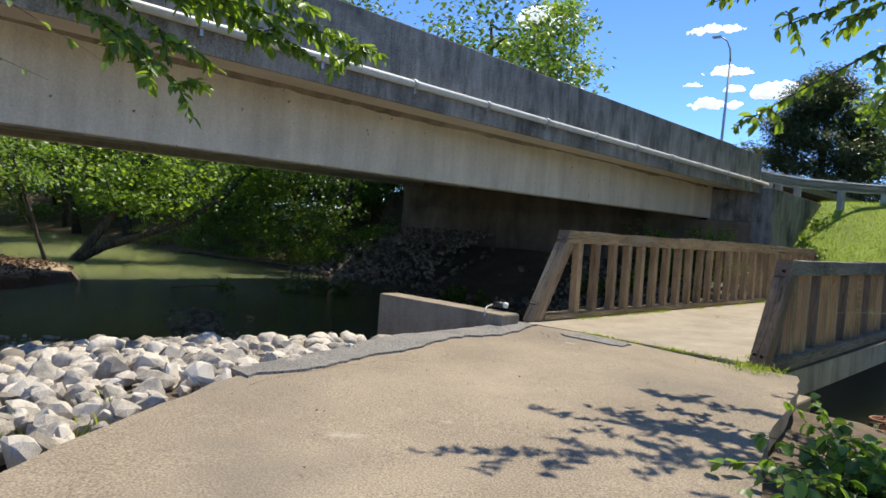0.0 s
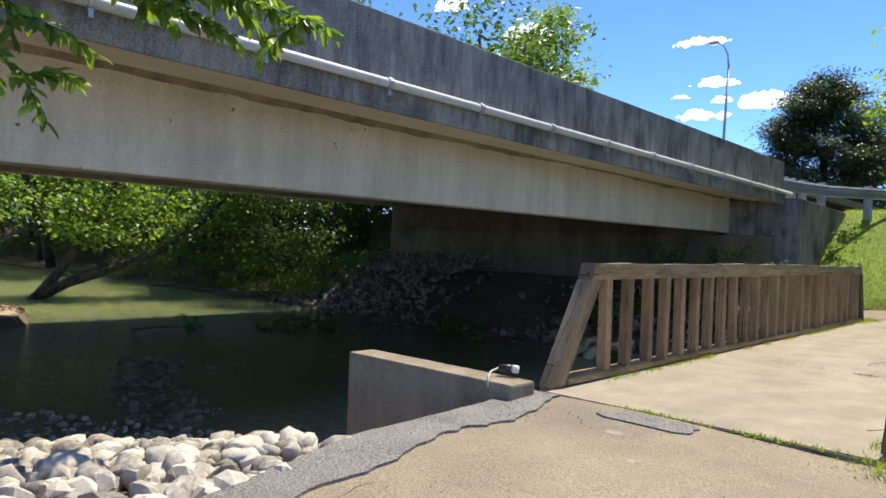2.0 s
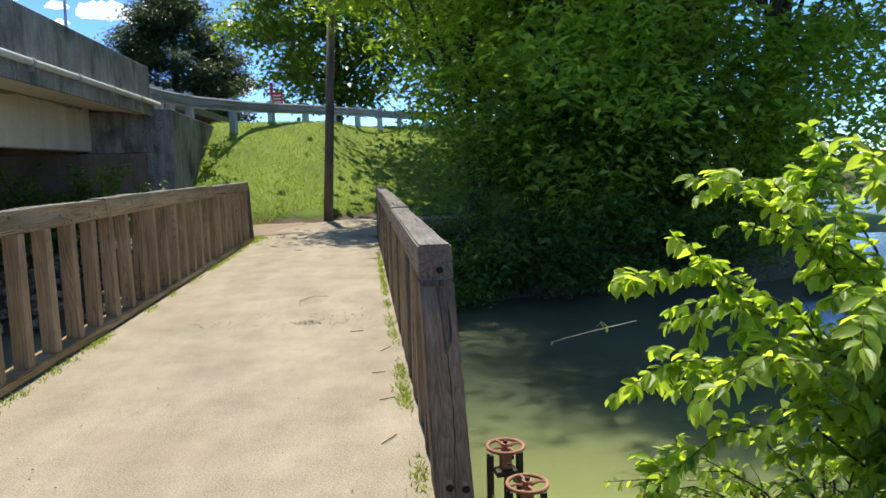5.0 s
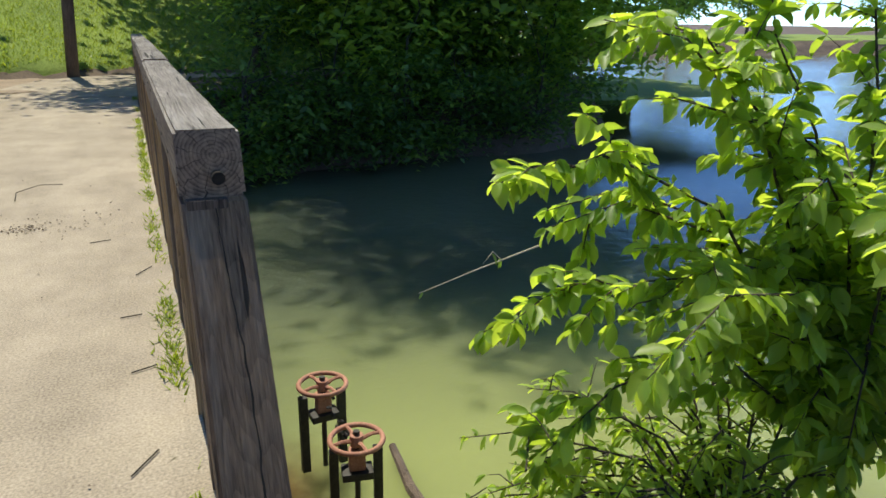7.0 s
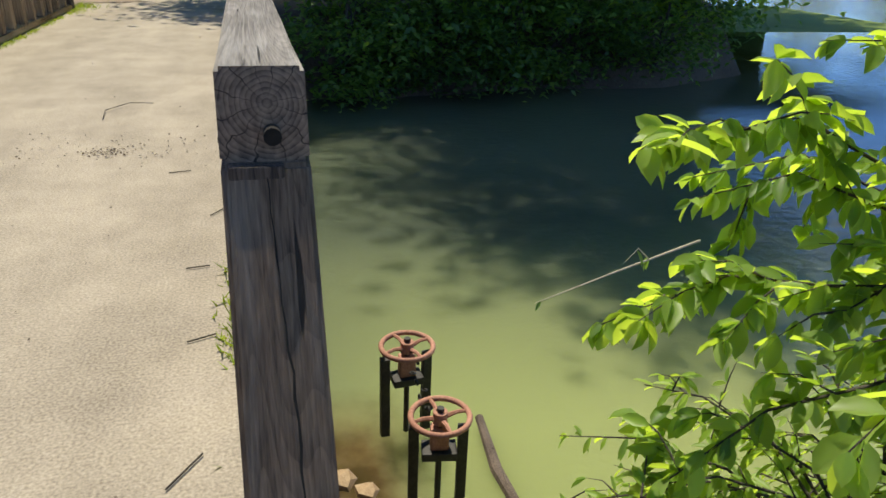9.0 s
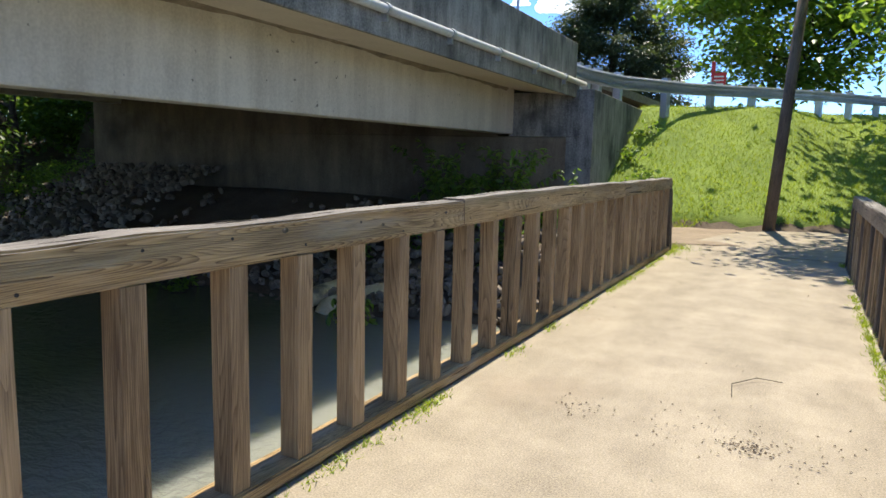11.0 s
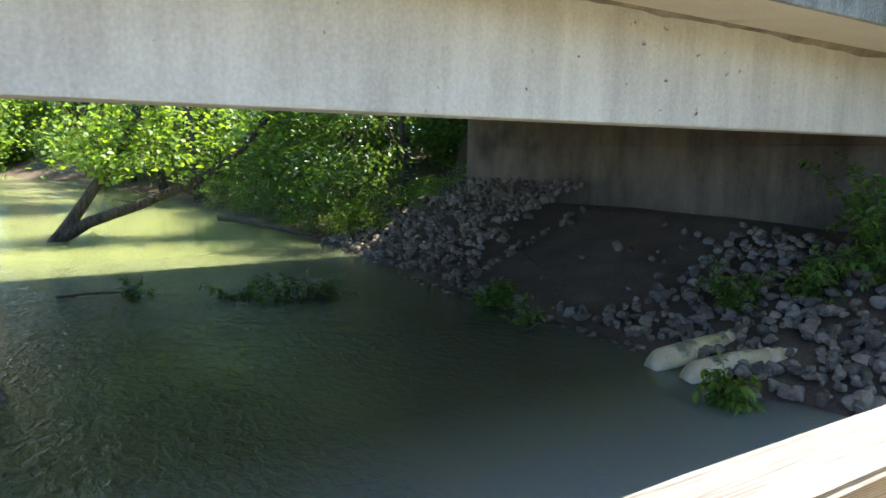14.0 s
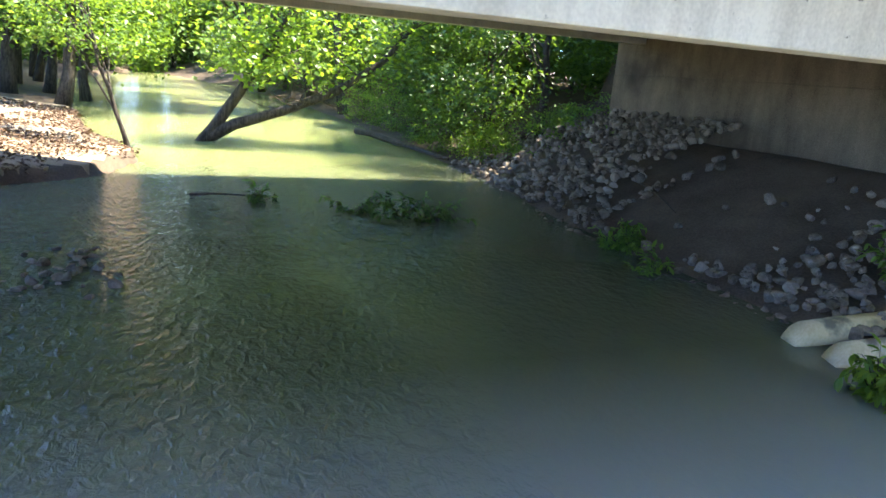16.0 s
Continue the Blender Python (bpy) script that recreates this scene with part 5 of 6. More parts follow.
# overhead branches at the right of the path
branchy("overhanging_branch", (5.6, 6.0, 3.0), [[(5.6, 6.0, 3.1), (4.4, 5.6, 2.95), (3.5, 5.3, 2.55), (2.95, 5.1, 2.2), (2.5, 5.0, 1.92)], [(5.6, 6.0, 3.1), (4.2, 5.3, 2.95), (3.3, 5.2, 2.8), (2.7, 5.1, 2.62)], [(5.6, 6.0, 3.1), (4.6, 5.6, 2.9), (3.7, 5.4, 2.35), (3.3, 5.3, 2.1)], [(4.4, 5.6, 3.0), (3.4, 5.3, 3.15), (2.3, 5.0, 2.85)], [(5.2, 5.8, 3.1), (4.4, 5.0, 3.1), (3.8, 4.6, 2.9)], [(4.6, 5.4, 3.3), (3.8, 4.9, 3.3), (3.1, 4.8, 3.1), (2.6, 4.6, 2.95)], [(4.8, 5.2, 3.3), (4.2, 4.7, 3.3), (3.4, 4.4, 3.15)], [(4.6, 5.6, 3.1), (3.9, 5.2, 2.9), (3.2, 5.0, 2.6)]], 0.085, LEAF_BRIGHT, "leafy branch hanging over the path", 7, 0.04, 0.7, 0.5, 0.22, 0.016, "branch", 2)
branchy("overhanging_branch", (6.2, 5.2, 2.8), [[(6.2, 5.2, 2.8), (5.2, 4.8, 2.9), (4.4, 4.4, 2.6)], [(6.2, 5.2, 2.8), (5.3, 4.2, 2.7), (4.9, 3.4, 2.6)], [(6.2, 5.2, 2.8), (5.0, 5.2, 3.3), (4.0, 4.9, 3.4)]], 0.09, LEAF, "leafy branch over the edge of the path", 8, 0.045, 0.8, 0.5, 0.3, 0.016, "branch", 2)
tree("elm", (6.6, 6.0, -0.6), (6.0, 5.9, 4.6), [((6.8, 6.4, 4.6), (2.4, 2.0, 1.6), 1.0)], 0.09, LEAF, "elm on the bank beside the path", 401, 0.12, 60, 90, 0.35, "", 8, 0.5)
# overhead branch by the road bridge
branchy("overhanging_branch", (-3.4, 0.6, 3.6), [[(-3.40, 0.60, 3.70), (-2.37, 2.05, 3.34), (-1.59, 3.14, 2.92), (-1.01, 3.83, 2.58)], [(-2.88, 1.33, 3.52), (-1.72, 2.81, 3.09), (-1.21, 3.64, 2.91), (-0.56, 4.29, 2.66)], [(-2.88, 1.33, 3.52), (-1.98, 2.45, 2.88), (-1.53, 2.96, 2.46)], [(-3.40, 0.60, 3.70), (-2.24, 1.78, 3.02), (-1.59, 2.44, 2.42), (-1.34, 2.76, 2.13)], [(-3.14, 0.96, 3.56), (-1.85, 2.58, 3.26), (-0.95, 3.90, 3.02)]], 0.13, LEAF_BRIGHT, "leafy branch with hanging dry twigs", 9, 0.035, 0.8, 0.42, 0.4, 0.014, "branch", 2)
tree("ash", (-5.2, -1.2, -0.9), (-4.6, -0.6, 4.2), [((-4.6, -0.4, 5.0), (1.8, 1.6, 1.0), 1.0)], 0.12, LEAF, "young tree beside the bridge", 402, 0.1, 30, 70, 0.35, "", 8, 0.5)
# out-of-view branch, added only to cast more leaf shadow on the path
branchy("overhanging_branch", (5.2, 7.0, 3.9), [[(5.2, 7.0, 3.9), (4.0, 6.3, 3.7), (3.0, 5.4, 3.5), (2.3, 4.9, 3.4)], [(5.2, 7.0, 3.9), (3.8, 6.6, 3.7), (2.9, 6.3, 3.55), (2.3, 6.0, 3.4)], [(4.4, 6.6, 3.8), (3.5, 5.6, 3.6), (2.9, 4.7, 3.45), (2.5, 4.2, 3.4)], [(4.4, 6.6, 3.8), (3.6, 6.8, 3.7), (2.8, 6.9, 3.6)], [(4.4, 6.6, 3.8), (3.9, 5.4, 3.6), (3.4, 4.4, 3.5)]], 0.09, LEAF, "unseen leafy elm branch added high over the path to shade it", 27, 0.035, 0.8, 0.5, 0.35, 0.016, "branch", 2)
branchy("hanging_twig", (-1.6, 0.2, 3.0), [[(-1.6, 0.2, 3.0), (-0.9, 0.75, 2.4), (-0.45, 1.1, 1.95), (-0.2, 1.4, 1.8)], [(-1.6, 0.2, 3.0), (-0.7, 1.0, 2.45), (-0.15, 1.75, 1.95)], [(-0.9, 0.75, 2.4), (-0.5, 0.95, 1.9), (-0.35, 1.15, 1.55)]], 0.09, LEAF_BRIGHT, "thin hanging twigs with a few bright leaves", 28, 0.14, 0.8, 0.5, 0.25, 0.006, "branch", 1)
# creeper and saplings at the edge of the path
branchy("creeper", (3.6, 3.9, -0.1), bush_stems(11, (3.75, 3.9, -0.12), 26, (3.2, 2.9, -0.08), (4.6, 4.7, 0.2), 0.08), 0.075, LEAF, "low leafy creeper at the edge of the path", 11, 0.06, 0.9, 0.7, 0.2, 0.006, "plant", 2)

# ---- valves in the water ----


def valve(at, turn, seed):
    v = empty("valve", at, "rusty red handwheel valve on iron posts", "valve", "valves in the pool")
    v.rotation_euler = (0, 0, radians(turn))
    bm = bmesh.new()
    n = 28
    tube(bm, [(0.125 * math.cos(2 * math.pi * i / n), 0.125 * math.sin(2 * math.pi * i / n), 0) for i in range(n + 1)], 0.013, 8, False)
    wheel = part("handwheel", bm, RUST, v, smooth=True)
    bm = tube(bmesh.new(), [(0, 0, -0.03), (0, 0, 0.025)], 0.032, 12)
    part("hub", bm, RUST, wheel)
    part("nut", tube(bmesh.new(), [(0, 0, 0.02), (0, 0, 0.045)], 0.016, 6), IRON, wheel)
    for k in range(4):
        a = k * math.pi / 2 + 0.3
        bm = tube(bmesh.new(), [(0.025 * math.cos(a), 0.025 * math.sin(a), -0.005), (0.075 * math.cos(a), 0.075 * math.sin(a), 0.006), (0.122 * math.cos(a), 0.122 * math.sin(a), 0)], [0.012, 0.009, 0.009], 6)
        part("spoke", bm, RUST, wheel)
    part("stem", tube(bmesh.new(), [(0, 0, -0.62), (0, 0, -0.02)], 0.014, 8), IRON, v)
    part("bracket", boxed(-0.075, 0.075, -0.05, 0.05, -0.20, -0.16, 0.006), IRON, v)
    part("yoke", boxed(-0.04, 0.04, -0.03, 0.03, -0.16, -0.05, 0.01), RUST, v)
    for sx in (-0.11, 0.10):
        bm = boxed(sx - 0.022, sx + 0.022, -0.02, 0.02, -1.0, -0.05, 0.004)
        part("post", bm, IRON, v)
    return v


valve((2.95, 8.45, -0.60), 5, 1)
valve((2.99, 7.95, -0.64), -10, 2)
chain = empty("chain", (2.97, 8.2, -0.66), "rusty chain looped between the handwheels", "chain")
for i in range(11):
    u = i / 10
    bm = bmesh.new()
    tube(bm, [(0.022 * math.cos(a), 0.012 * math.sin(a), 0) for a in [2 * math.pi * k / 10 for k in range(11)]], 0.005, 5, False)
    ln = part("link", bm, IRON, chain)
    ln.matrix_local = pose(0.02 * math.sin(i * 2), 0.23 - 0.46 * u, -0.10 * math.sin(math.pi * u) + 0.04, 90 * (i % 2), 20, 90)
RIVER_STONE = material("ochre_river_stone", (0.24, 0.15, 0.07), (0.46, 0.33, 0.19), scale=6, rough=0.7, bump=0.5, fine=40)
log = empty("stick", (3.3, 7.9, WATER_Z), "mottled dead stick poking out of the water", "stick")
part("stick", tube(bmesh.new(), [(0.02, 0.5, 0.06), (0.0, 0.15, 0.03), (0.06, -0.45, 0.0)], [0.022, 0.03, 0.02], 8), WOOD_GREY, log)
for x, y, s in ((2.57, 8.15, 0.24), (2.68, 8.06, 0.19)):
    st = new("river_stone", stone_mesh(77, RIVER_STONE, "river_stone"))
    st.matrix_basis = pose(x, y, WATER_Z - 0.01, 5, 8, 40) @ Matrix.Diagonal((s, s, s, 1))
    tagged(st, "tan stone lying in the shallow water", "stone")

# ---- drain pipes on the far bank ----


def drain(points, r, label):
    d = empty("drain_pipe", points[0], label, "pipe", "drain pipes on the bank")
    o = Vector(points[0])
    bm = bmesh.new()
    tube(bm, [Vector(p) - o for p in points[:3]], [r, r, r], 18)
    for v in bm.verts:                                   # mitred open end
        if v.co.length < r * 1.3:
            v.co += (Vector(points[0]) - Vector(points[1])).normalized() * (-(v.co.z) * 0.9)
    part("elbow", bm, PVC, d, "cream mitred elbow", True)
    part("pipe", tube(bmesh.new(), [Vector(p) - o for p in points[2:]], r * 0.96, 18), PIPE_GREY, d, "grey-white length of pipe", True)
    part("collar", tube(bmesh.new(), [Vector(points[2]) - o - (Vector(points[3]) - Vector(points[2])).normalized() * 0.06, Vector(points[2]) - o + (Vector(points[3]) - Vector(points[2])).normalized() * 0.12], r * 1.06, 18), PVC, d, "", True)
    return d


drain([(-5.36, 14.72, -1.02), (-5.24, 15.25, -0.93), (-5.12, 15.85, -0.86), (-4.7, 17.4, -0.62)], 0.15, "cream drain pipe with a cut end on the stones")
drain([(-4.82, 14.70, -1.04), (-4.62, 15.25, -0.93), (-4.34, 15.62, -0.87), (-3.3, 17.3, -0.80)], 0.15, "cream and grey drain pipe with a cut end on the stones")
for i, (x, y, s) in enumerate([(-5.5, 16.4, 0.6), (-4.7, 16.9, 0.75), (-3.9, 17.6, 1.1), (-2.6, 16.9, 0.9), (-4.0, 14.3, 0.4), (-3.4, 18.5, 1.5), (-4.7, 18.6, 1.3), (-4.3, 17.9, 1.3), (-2.4, 17.9, 1.2), (-9.2, 15.2, 0.45)]):
    z = max(gz(x, y), WATER_Z)
    branchy("bank_plant", (x, y, z), bush_stems(50 + i, (x, y, z), 18, (x - s * 0.7, y - s * 0.7, z + 0.05), (x + s * 0.7, y + s * 0.7, z + s), 0.15), 0.13, LEAF if i != 4 else LEAF_BRIGHT, "leafy weed growing between the stones", 50 + i, 0.06, 0.9, 0.4, 0.22, 0.006, "plant", 2)
# weed rafts and drift twigs in the river
for i, (x, y, s) in enumerate([(-12.9, 9.75, 0.4), (-12.0, 11.35, 0.6), (-11.6, 12.1, 0.6), (-11.4, 12.7, 0.7), (-9.4, 15.0, 0.5), (-8.0, 14.8, 0.4)]):
    branchy("water_weed", (x, y, WATER_Z), bush_stems(70 + i, (x, y, WATER_Z), 9, (x - s * 0.5, y - s, WATER_Z), (x + s * 0.5, y + s, WATER_Z + 0.42), 0.04), 0.14, LEAF_DARK if i < 4 else LEAF, "dark clump of leafy drift caught in the river", 70 + i, 0.05, 0.9, 0.3, 0.18, 0.006, "plant", 2)
for i, (a, b, r) in enumerate([((-13.6, 8.6, WATER_Z + 0.02), (-13.1, 9.9, WATER_Z + 0.04), 0.03), ((-25.5, 14.6, -0.9), (-18.8, 15.7, -0.95), 0.12), ((-7.8, 14.4, -1.08), (-6.9, 15.0, -0.95), 0.015), ((-12.5, 17.0, -0.1), (-9.6, 16.4, -0.55), 0.025)]):
    dl = empty("driftwood", a, "bare dead branch stranded by the river", "branch")
    part("limb", tube(bmesh.new(), [Vector(p) - Vector(a) for p in bend(a, b, 0.05, 6, random.Random(i), 0.05)], [r * (1 - 0.1 * k) for k in range(7)], 7), BARK, dl, smooth=True)

# ---- gravel bar ----
bar = sheet("gravel_bar", lines((-30, -14.2, 60)), lines((-3, 7.8, 50)), lambda X, Y: np.where((Y < near_bank(X) - 0.15) & (X < -14.4), ground_z(X, Y) + 0.03 + ripple(X, Y, 2.3, 0.02, 8), -2.4), SAND, "pale sand bar at the water's edge")
rng = np.random.default_rng(12)
px, py = rng.uniform(-29, -14.5, 16000), rng.uniform(0.5, 8.0, 16000)
ok = (py < near_bank(px) + 0.1) & ((np.sin(px * 1.3) + np.sin(py * 2.1 + px * 0.6) + rng.normal(0, 0.5, 16000)) > -0.9)
litter = leaves("leaf_litter", np.stack([px, py, ground_z(px, py) + rng.uniform(0.03, 0.10, 16000)], 1)[ok], 0.11, material("dead_leaves", (0.04, 0.025, 0.015), (0.20, 0.12, 0.07), scale=2, rough=0.9, bump=0), None, 12, 0.1, 0.6)
tagged(litter, "brown leaf litter over the gravel bar", "leaf litter", "", "stuff")

# ---- grass ----


def blades(name, x, y, z, h, mat, label, seed, lean=0.5):
    rng = np.random.default_rng(seed)
    n = len(x)
    a = rng.uniform(0, 6.28, n)
    hh = h * rng.uniform(0.5, 1.4, n)
    w = 0.004 + hh * 0.06
    base = np.stack([x, y, z], 1)
    side = np.stack([np.cos(a), np.sin(a), 0 * a], 1) * w[:, None]
    tip = base + np.stack([rng.normal(0, lean, n) * hh, rng.normal(0, lean, n) * hh, hh], 1)
    ob = quads(name, np.stack([base - side, base + side, tip], 1), mat, None, "", 3, [(0, 1, 2)])
    return tagged(ob, label, "grass", "", "stuff")


rng = np.random.default_rng(40)
gx, gy = rng.uniform(-2.3, 11, 150000), 19 + 20 * rng.random(150000) ** 1.5
ok = (gy > foot_y(gx) + 0.25 + 0.25 * np.sin(gx * 3)) & (gy < crest_y(gx) + 1.5) & ((gx < 0.2 + 0.5 * (gy - 19)) | (gy > 21.6))
gx, gy = gx[ok], gy[ok]
blades("grass", gx, gy, ground_z(gx, gy) + 0.02, 0.07, WEED, "bright mown grass on the slope", 41)
# tufts along both sills and the deck joint
gx, gy = [], []
rnd = random.Random(44)
for side, n in ((0.0, 30), (1, 40)):
    for _ in range(n):
        cy = rnd.uniform(6.3, 16.4)
        cx = 0.035 if side == 0 else 2.27 - 0.010 * (cy - 6.25)
        k = rnd.randint(25, 90)
        for _ in range(k):
            gx.append(cx + (abs(rnd.gauss(0, 0.035)) if side == 0 else -abs(rnd.gauss(0, 0.028))))
            gy.append(cy + rnd.gauss(0, 0.10))
for _ in range(18):
    cx = 0.1 + 2.2 * rnd.random() ** 0.7
    for _ in range(rnd.randint(10, 40)):
        gx.append(cx + rnd.gauss(0, 0.06))
        gy.append(6.15 + rnd.gauss(0, 0.015))
for _ in range(300):
    gx.append(2.45 + rnd.gauss(0, 0.12))
    gy.append(6.0 + rnd.gauss(0, 0.12))
for _ in range(900):
    gx.append(-0.1 + abs(rnd.gauss(0, 0.16)))
    gy.append(16.6 + rnd.gauss(0, 0.35))
gx, gy = np.array(gx), np.array(gy)
blades("weeds", gx, gy, np.full(len(gx), 0.09), 0.032, WEED, "weeds and grass sprouting along the railings", 45, 0.7)
rng = np.random.default_rng(47)
gx, gy = rng.uniform(0.6, 3.6, 5000), rng.uniform(-4, 1.6, 5000)
ok = (gx < path_left(gy) + 0.05) & (gx > path_left(gy) - 0.9)
blades("weeds", gx[ok], gy[ok], ground_z(gx[ok], gy[ok]) + 0.02, 0.10, WEED, "green weeds among the stones by the path", 48, 0.6)

# ---- litter on the deck ----
for i, pts in enumerate([[(1.42, 10.2, 0.11), (1.40, 10.42, 0.115), (1.52, 10.6, 0.12), (1.66, 10.62, 0.11)], [(2.1, 7.5, 0.106), (2.18, 7.53, 0.107)], [(2.06, 8.0, 0.106), (2.14, 8.01, 0.107)], [(2.12, 8.5, 0.106), (2.19, 8.6, 0.107)], [(2.1, 6.9, 0.106), (2.17, 7.0, 0.107)], [(1.9, 9.1, 0.106), (2.0, 9.12, 0.107)]]):
    tw = empty("twig", pts[0], "dry brown twig lying on the concrete deck", "twig")
    part("twig", tube(bmesh.new(), [Vector(p) - Vector(pts[0]) for p in pts], 0.0025, 5), BARK, tw)
rng = np.random.default_rng(60)
dc = np.concatenate([np.stack([rng.normal(1.5, 0.28, 130), rng.normal(9.55, 0.16, 130)], 1), np.stack([rng.normal(1.55, 0.06, 90), rng.normal(9.5, 0.06, 90)], 1), np.stack([rng.normal(0.75, 0.10, 40), rng.normal(9.6, 0.08, 40)], 1), np.stack([rng.uniform(0.2, 2.1, 60), rng.uniform(6.4, 14, 60)], 1), np.stack([rng.normal(0.35, 0.35, 160), rng.normal(5.55, 0.25, 160)], 1), np.stack([rng.uniform(0.0, 2.6, 90), rng.uniform(1.5, 6, 90)], 1)])
cr = np.concatenate([dc, np.full((len(dc), 1), 0.108)], 1)
crumbs = leaves("crumbs", cr, 0.013, MUD, None, 60, 0.0, 0.9)
tagged(crumbs, "dark soil crumbs scattered on the concrete", "soil", "", "stuff")

# cracks in the path and deck, thin raised-edge strips of filler
CRACK = material("pale_crack_filler", (0.40, 0.36, 0.30), (0.62, 0.57, 0.49), scale=6, rough=0.95, bump=0)
CRACK_DARK = material("open_crack", (0.03, 0.025, 0.02), (0.09, 0.075, 0.06), scale=6, rough=0.95, bump=0.2)


def crack(points, w, mat, label, seed, z=None):
    rnd = random.Random(seed)
    pts = []
    for a, b in zip(points, points[1:]):
        for i in range(8):
            u = i / 8
            pts.append((a[0] + (b[0] - a[0]) * u + rnd.uniform(-0.02, 0.02), a[1] + (b[1] - a[1]) * u + rnd.uniform(-0.02, 0.02)))
    bm = bmesh.new()
    rows = []
    for i, (x, y) in enumerate(pts):
        x2, y2 = pts[min(i + 1, len(pts) - 1)]
        x1, y1 = pts[max(i - 1, 0)]
        d = math.hypot(x2 - x1, y2 - y1) or 1
        ww = w * rnd.uniform(0.4, 1.3)
        zz = (z if z is not None else path_z(x, y)) + 0.0045
        rows.append([bm.verts.new((x - (y2 - y1) / d * ww, y + (x2 - x1) / d * ww, zz)), bm.verts.new((x + (y2 - y1) / d * ww, y - (x2 - x1) / d * ww, zz))])
    for a, b in zip(rows, rows[1:]):
        bm.faces.new((a[1], a[0], b[0], b[1]))
    return tagged(part("crack", bm, mat), label, "crack", "", "structure")


crack([(0.05, 6.15), (0.8, 6.14), (1.6, 6.16), (2.3, 6.14)], 0.016, CRACK_DARK, "open joint between path and deck", 4, 0.092)
crack([(0.55, 3.0), (0.45, 3.6), (0.35, 4.4), (0.2, 5.2), (0.35, 5.9)], 0.0025, CRACK_DARK, "crack along the asphalt edge", 5)
crack([(0.9, 2.2), (0.75, 3.0), (0.62, 3.9)], 0.002, CRACK_DARK, "fine crack in the asphalt", 6)
strip("pavement_patch", np.linspace(5.80, 6.06, 6), lambda y: 0.72 + 0.06 * math.sin(y * 20), lambda y: 1.28 + 0.06 * math.sin(y * 14), lambda x, y: path_z(x, y) + 0.012, ASPHALT, 0.03, "grey asphalt repair beside the deck joint", 0.04, 9, 6)

# ---- small gauge on the wing wall ----
gauge = empty("sensor", (-0.22, 5.95, 0.275), "small black and white cylinder with a cable on the wing wall", "sensor")
part("case", tube(bmesh.new(), [(-0.075, -0.02, 0), (0.035, 0.01, 0)], 0.032, 14), plain("black_plastic", (0.03, 0.03, 0.03), 0.4), gauge, "black cylinder case", True)
part("cap", tube(bmesh.new(), [(0.035, 0.01, 0), (0.075, 0.02, 0)], 0.033, 14), plain("white_plastic", (0.75, 0.75, 0.73), 0.4), gauge, "white end cap", True)
part("cable", tube(bmesh.new(), [(-0.075, -0.02, 0), (-0.10, -0.10, -0.026), (-0.05, -0.18, -0.027), (0.0, -0.25, -0.027), (0.05, -0.32, -0.10)], 0.008, 6), plain("grey_cable", (0.5, 0.5, 0.48), 0.5), gauge, "pale cable", True)

# ---- by the road ----
lamp = empty("street_lamp", (-12.75, 41.6, 2.6), "tall grey steel street lamp with a curved arm", "street lamp")
part("pole", tube(bmesh.new(), [(0, 0, 0), (0.0, 0, 4), (0.15, 0, 9.4)], [0.11, 0.09, 0.06], 12), GALV, lamp, smooth=True)
part("arm", tube(bmesh.new(), [(0.15, 0, 9.4), (0.1, -0.05, 10.1), (-0.1, -0.15, 10.6), (-0.35, -0.3, 10.8)], [0.06, 0.05, 0.045, 0.04], 10), GALV, lamp, smooth=True)
part("lamp_head", boxed(-0.85, -0.33, -0.52, -0.24, 10.76, 10.87, 0.04), GALV, lamp, "flat grey lamp head")
SIGN_RED = plain("sign_red", (0.62, 0.03, 0.03), 0.5)
SIGN_WHITE = plain("sign_white", (0.8, 0.8, 0.8), 0.5)
sign = empty("road_sign", (-1.2, 29.2, 2.8), "red sign with white bars on a white marker post", "sign")
part("post", boxed(-0.05, 0.05, -0.03, 0.03, 0.0, 1.1, 0.01), SIGN_WHITE, sign)
part("marker_top", boxed(-0.055, 0.055, -0.035, 0.035, 1.1, 1.55, 0.01), SIGN_RED, sign, "red top of the post")
board = part("board", boxed(-0.02, 0.38, -0.06, -0.04, 0.78, 1.22, 0.005), SIGN_RED, sign, "red board")
for k in range(3):
    part("bar", boxed(0.04, 0.32, -0.066, -0.0615, 0.86 + k * 0.11, 0.90 + k * 0.11), SIGN_WHITE, board, "white bar")
DIRT = material("bare_dirt", (0.16, 0.12, 0.08), (0.36, 0.28, 0.20), scale=2, rough=0.95, bump=0.8, fine=40, bump_dist=0.03)
sheet("dirt", lines((-1.6, 1.4, 30)), lines((16.9, 20.6, 30)), lambda X, Y: np.where(((X - 0.1) / 1.2) ** 2 + ((Y - 19.0) / 1.6) ** 2 < 1, 0.09 + ripple(X, Y, 3, 0.012, 5), -0.4), DIRT, "bare brown dirt beside the path")
for i, (x, y, s) in enumerate([(-1.8, 20.9, 0.8), (-1.85, 22.0, 0.9), (-1.6, 20.1, 0.7), (-1.9, 23.2, 0.8), (-1.4, 21.4, 0.6)]):
    z = gz(x, y)
    branchy("vine", (x, y, z), bush_stems(90 + i, (x, y, z), 8, (x - s * 0.5, y - s * 0.6, z + 0.03), (x + s * 0.5, y + s * 0.6, z + s * 0.5), 0.08), 0.09, LEAF_BRIGHT if i % 2 else LEAF, "tangled weeds beside the concrete wing wall", 90 + i, 0.08, 0.9, 0.6, 0.2, 0.006, "plant", 2)

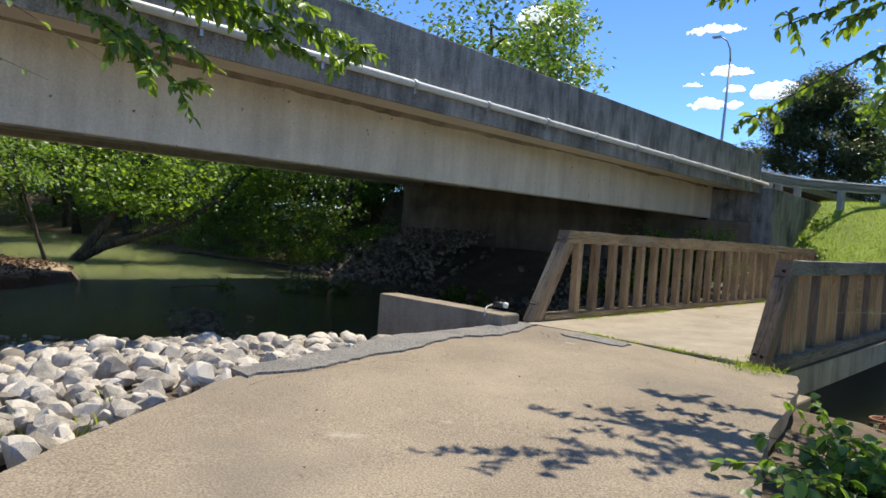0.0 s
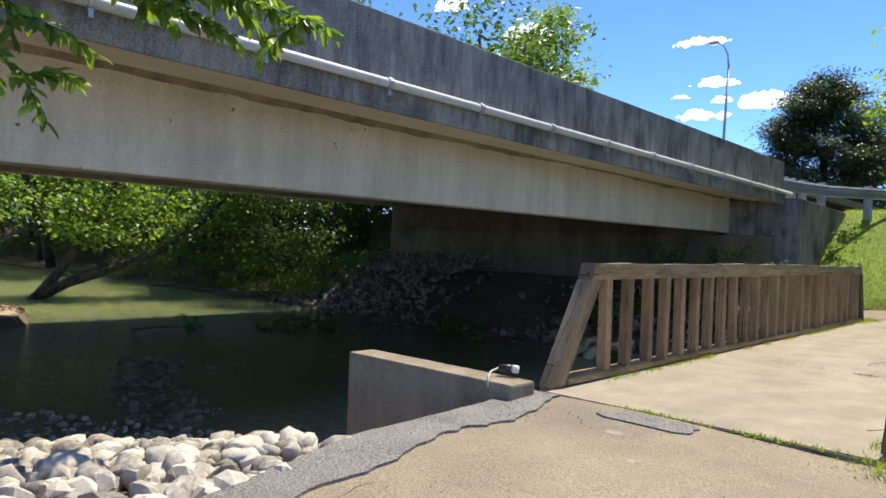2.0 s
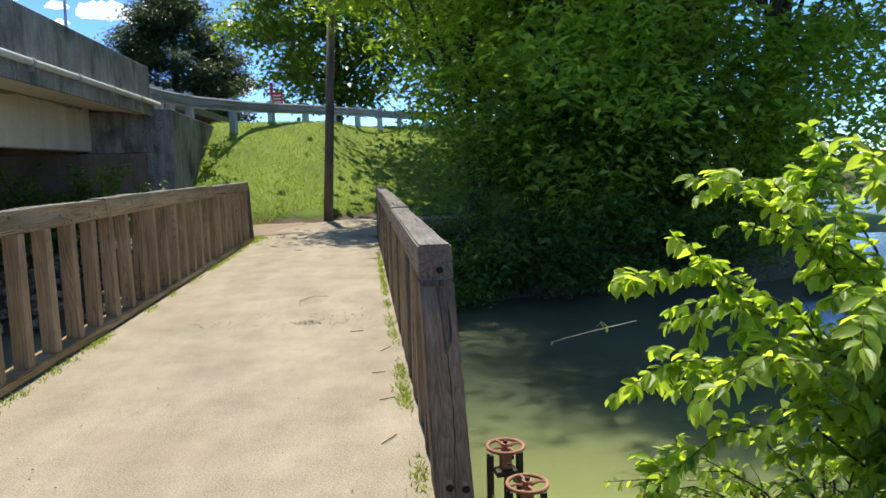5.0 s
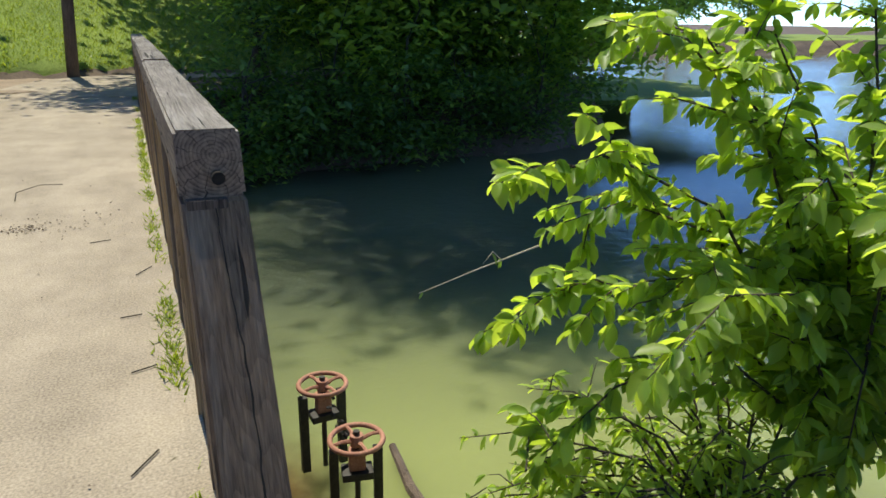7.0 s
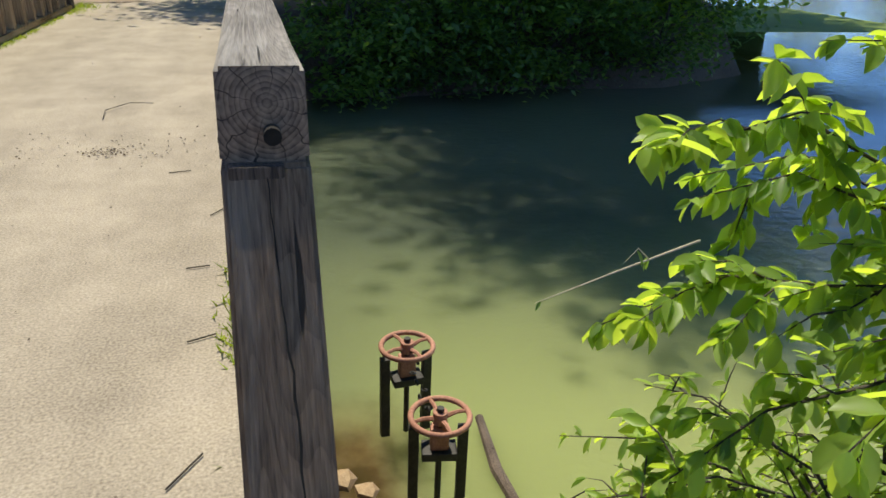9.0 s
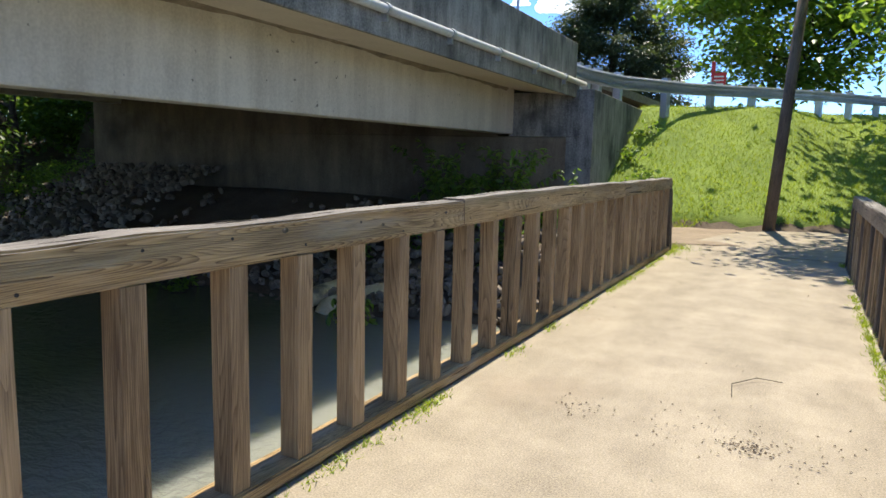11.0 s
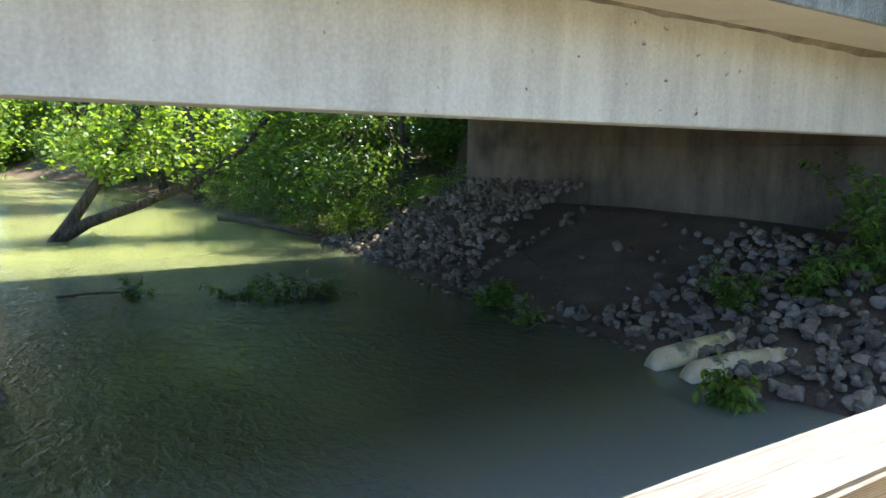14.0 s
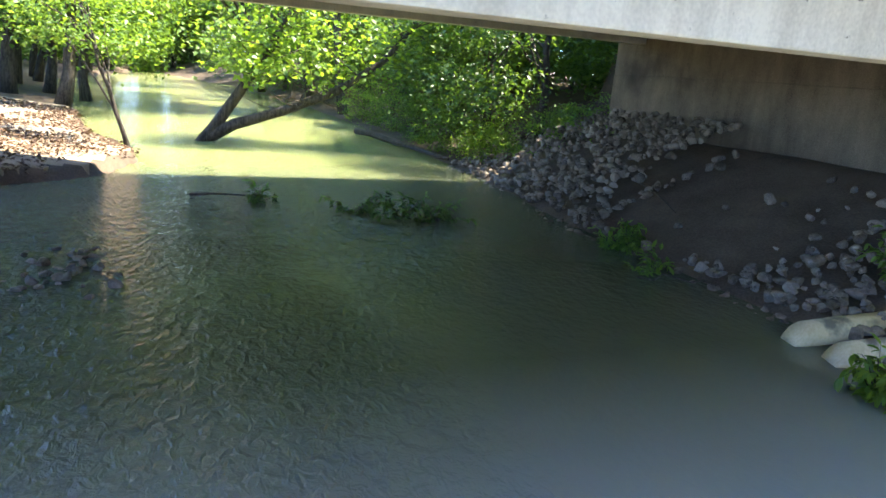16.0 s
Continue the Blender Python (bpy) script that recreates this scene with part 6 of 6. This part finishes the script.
# ---- clouds ----
CLOUD = bpy.data.materials.new("cloud")
CLOUD.use_nodes = True
cb = CLOUD.node_tree.nodes["Principled BSDF"]
cb.inputs["Base Color"].default_value = (0.95, 0.96, 1.0, 1)
cb.inputs["Roughness"].default_value = 1.0
# the clouds glow a little, in place of light scattered inside them
cb.inputs["Emission Color"].default_value = (0.85, 0.92, 1.0, 1)
cb.inputs["Emission Strength"].default_value = 0.35


def cloud(x, y, z, w, h, seed):
    rnd = random.Random(seed)
    bm = bmesh.new()
    for k in range(16):
        u = rnd.uniform(-1, 1)
        r = h * rnd.uniform(0.3, 0.75) * (1.05 - abs(u) ** 1.5)
        m = Matrix.Translation((u * w, rnd.uniform(-0.3, 0.3) * h, r * 0.5 + rnd.uniform(-0.1, 0.1) * h)) @ Matrix.Diagonal((1.5, 1.2, 0.8, 1))
        bmesh.ops.create_icosphere(bm, subdivisions=2 if seed >= 30 else 3, radius=max(r, h * 0.1), matrix=m)
    for v in bm.verts:
        v.co += Vector((noise.noise(v.co / h * 2.5), noise.noise(v.co / h * 2.5 + Vector((7, 0, 0))), noise.noise(v.co / h * 2.5 + Vector((0, 9, 0))))) * h * 0.28
    ob = part("cloud", bm, CLOUD, None, "", True)
    ob.location = (x, y, z)
    ob.rotation_euler = (0, 0, radians(15))
    ob.visible_shadow = False
    return tagged(ob, "small white fair-weather cloud with a slight glow", "cloud", "clouds", "structure")


for x, y, z in ((-0.05, 6.33, 0.29), (-0.10, 6.33, 0.29), (-0.10, 6.79, 1.03), (-0.045, 6.80, 1.03)):
    bt = part("bolt", tube(bmesh.new(), [(0, -0.012, 0), (0, 0.03, 0)], 0.009, 8), IRON)
    bt.location = (x, y - 0.005, z)
    tagged(bt, "small dark bolt head in the end post", "bolt", "bolts in the railing")
cloud(-343, 795, 246, 32.7, 10.2, 1)
cloud(-332, 813, 200, 29.1, 9.5, 2)
cloud(-283, 837, 174, 37.8, 17.5, 3)
cloud(-345, 815, 163, 30.5, 13.1, 4)
cloud(-367, 801, 186, 10.2, 4.4, 5)
cloud(-325, 820, 181, 11.6, 7.3, 6)
cloud(-581, 623, 288, 21.8, 14.5, 7)
cloud(-512, 694, 256, 32.7, 20.4, 8)
cloud(-150, 885, 98, 14.5, 20.4, 20)
cloud(-153, 874, 170, 11.6, 10.2, 21)
# unseen clouds of the same kind, added over the rest of the sky as white fill light
rnd = random.Random(91)
FILL_CLOUDS = [cloud(0, 0, -900, 60, 26, 30 + k) for k in range(3)]
for k in range(46):
    az, el = rnd.uniform(25, 310), rnd.uniform(9, 62)
    far = 900 / (0.35 + 0.65 * math.cos(radians(el)))
    az, el = radians(az), radians(el)
    ob = FILL_CLOUDS[k] if k < 3 else copy_thing(FILL_CLOUDS[k % 3], Matrix())
    size = rnd.uniform(0.8, 2.0)
    ob.matrix_world = Matrix.Translation((far * math.sin(az) * math.cos(el), far * math.cos(az) * math.cos(el), far * math.sin(el))) @ pose(0, 0, 0, 0, 0, -math.degrees(az)) @ Matrix.Diagonal((size, size, size, 1))
for x, y, z in ((2.37, 6.795, 0.895), (2.34, 6.318, 0.16), (2.40, 6.318, 0.15)):
    bt = part("bolt_hole", tube(bmesh.new(), [(0, -0.006, 0), (0, 0.03, 0)], 0.015, 14), CHECK)
    bt.location = (x, y, z)
    tagged(bt, "dark countersunk bolt hole in the grey post", "bolt", "bolts in the railing")
outfall = empty("drain_pipe", (0.42, 2.5, -0.02), "short white plastic pipe under the asphalt edge", "pipe")
part("pipe", tube(bmesh.new(), [(0, 0, 0), (-0.45, 0.05, -0.03)], 0.045, 14), SIGN_WHITE, outfall, smooth=True)

# ---- sunny bank beyond the downstream bend ----
sheet("grass_bank", lines((15, 130, 60)), lines((40, 80, 40)), lambda X, Y: np.where(Y > far_bank(X) + 0.6, ground_z(X, Y) + 0.04, -2.6), GRASS_GROUND, "sunlit green grass bank beyond the river bend")
for i, (x, y) in enumerate([(19, 60), (26, 66), (33, 63), (42, 68), (52, 64), (64, 66), (80, 62)]):
    z = gz(x, y)
    tree("distant_tree", (x, y, z - 0.1), (x, y, z + 4), [((x, y, z + 4.2), (3.4, 3.0, 2.8), 1.0)], 0.4, LEAF if i % 2 else LEAF_BRIGHT, "low green tree on the bank beyond the bend", 520 + i, 0.2, 60, 60, 0.7, "trees beyond the bend", 6, 0.6)

# ---- single stones, last ----
stones(near_rocks, NEAR_STONES, 3, STONE)
stuff_stones("loose_stone", NEAR_REST, 4, STONE, near_rocks)
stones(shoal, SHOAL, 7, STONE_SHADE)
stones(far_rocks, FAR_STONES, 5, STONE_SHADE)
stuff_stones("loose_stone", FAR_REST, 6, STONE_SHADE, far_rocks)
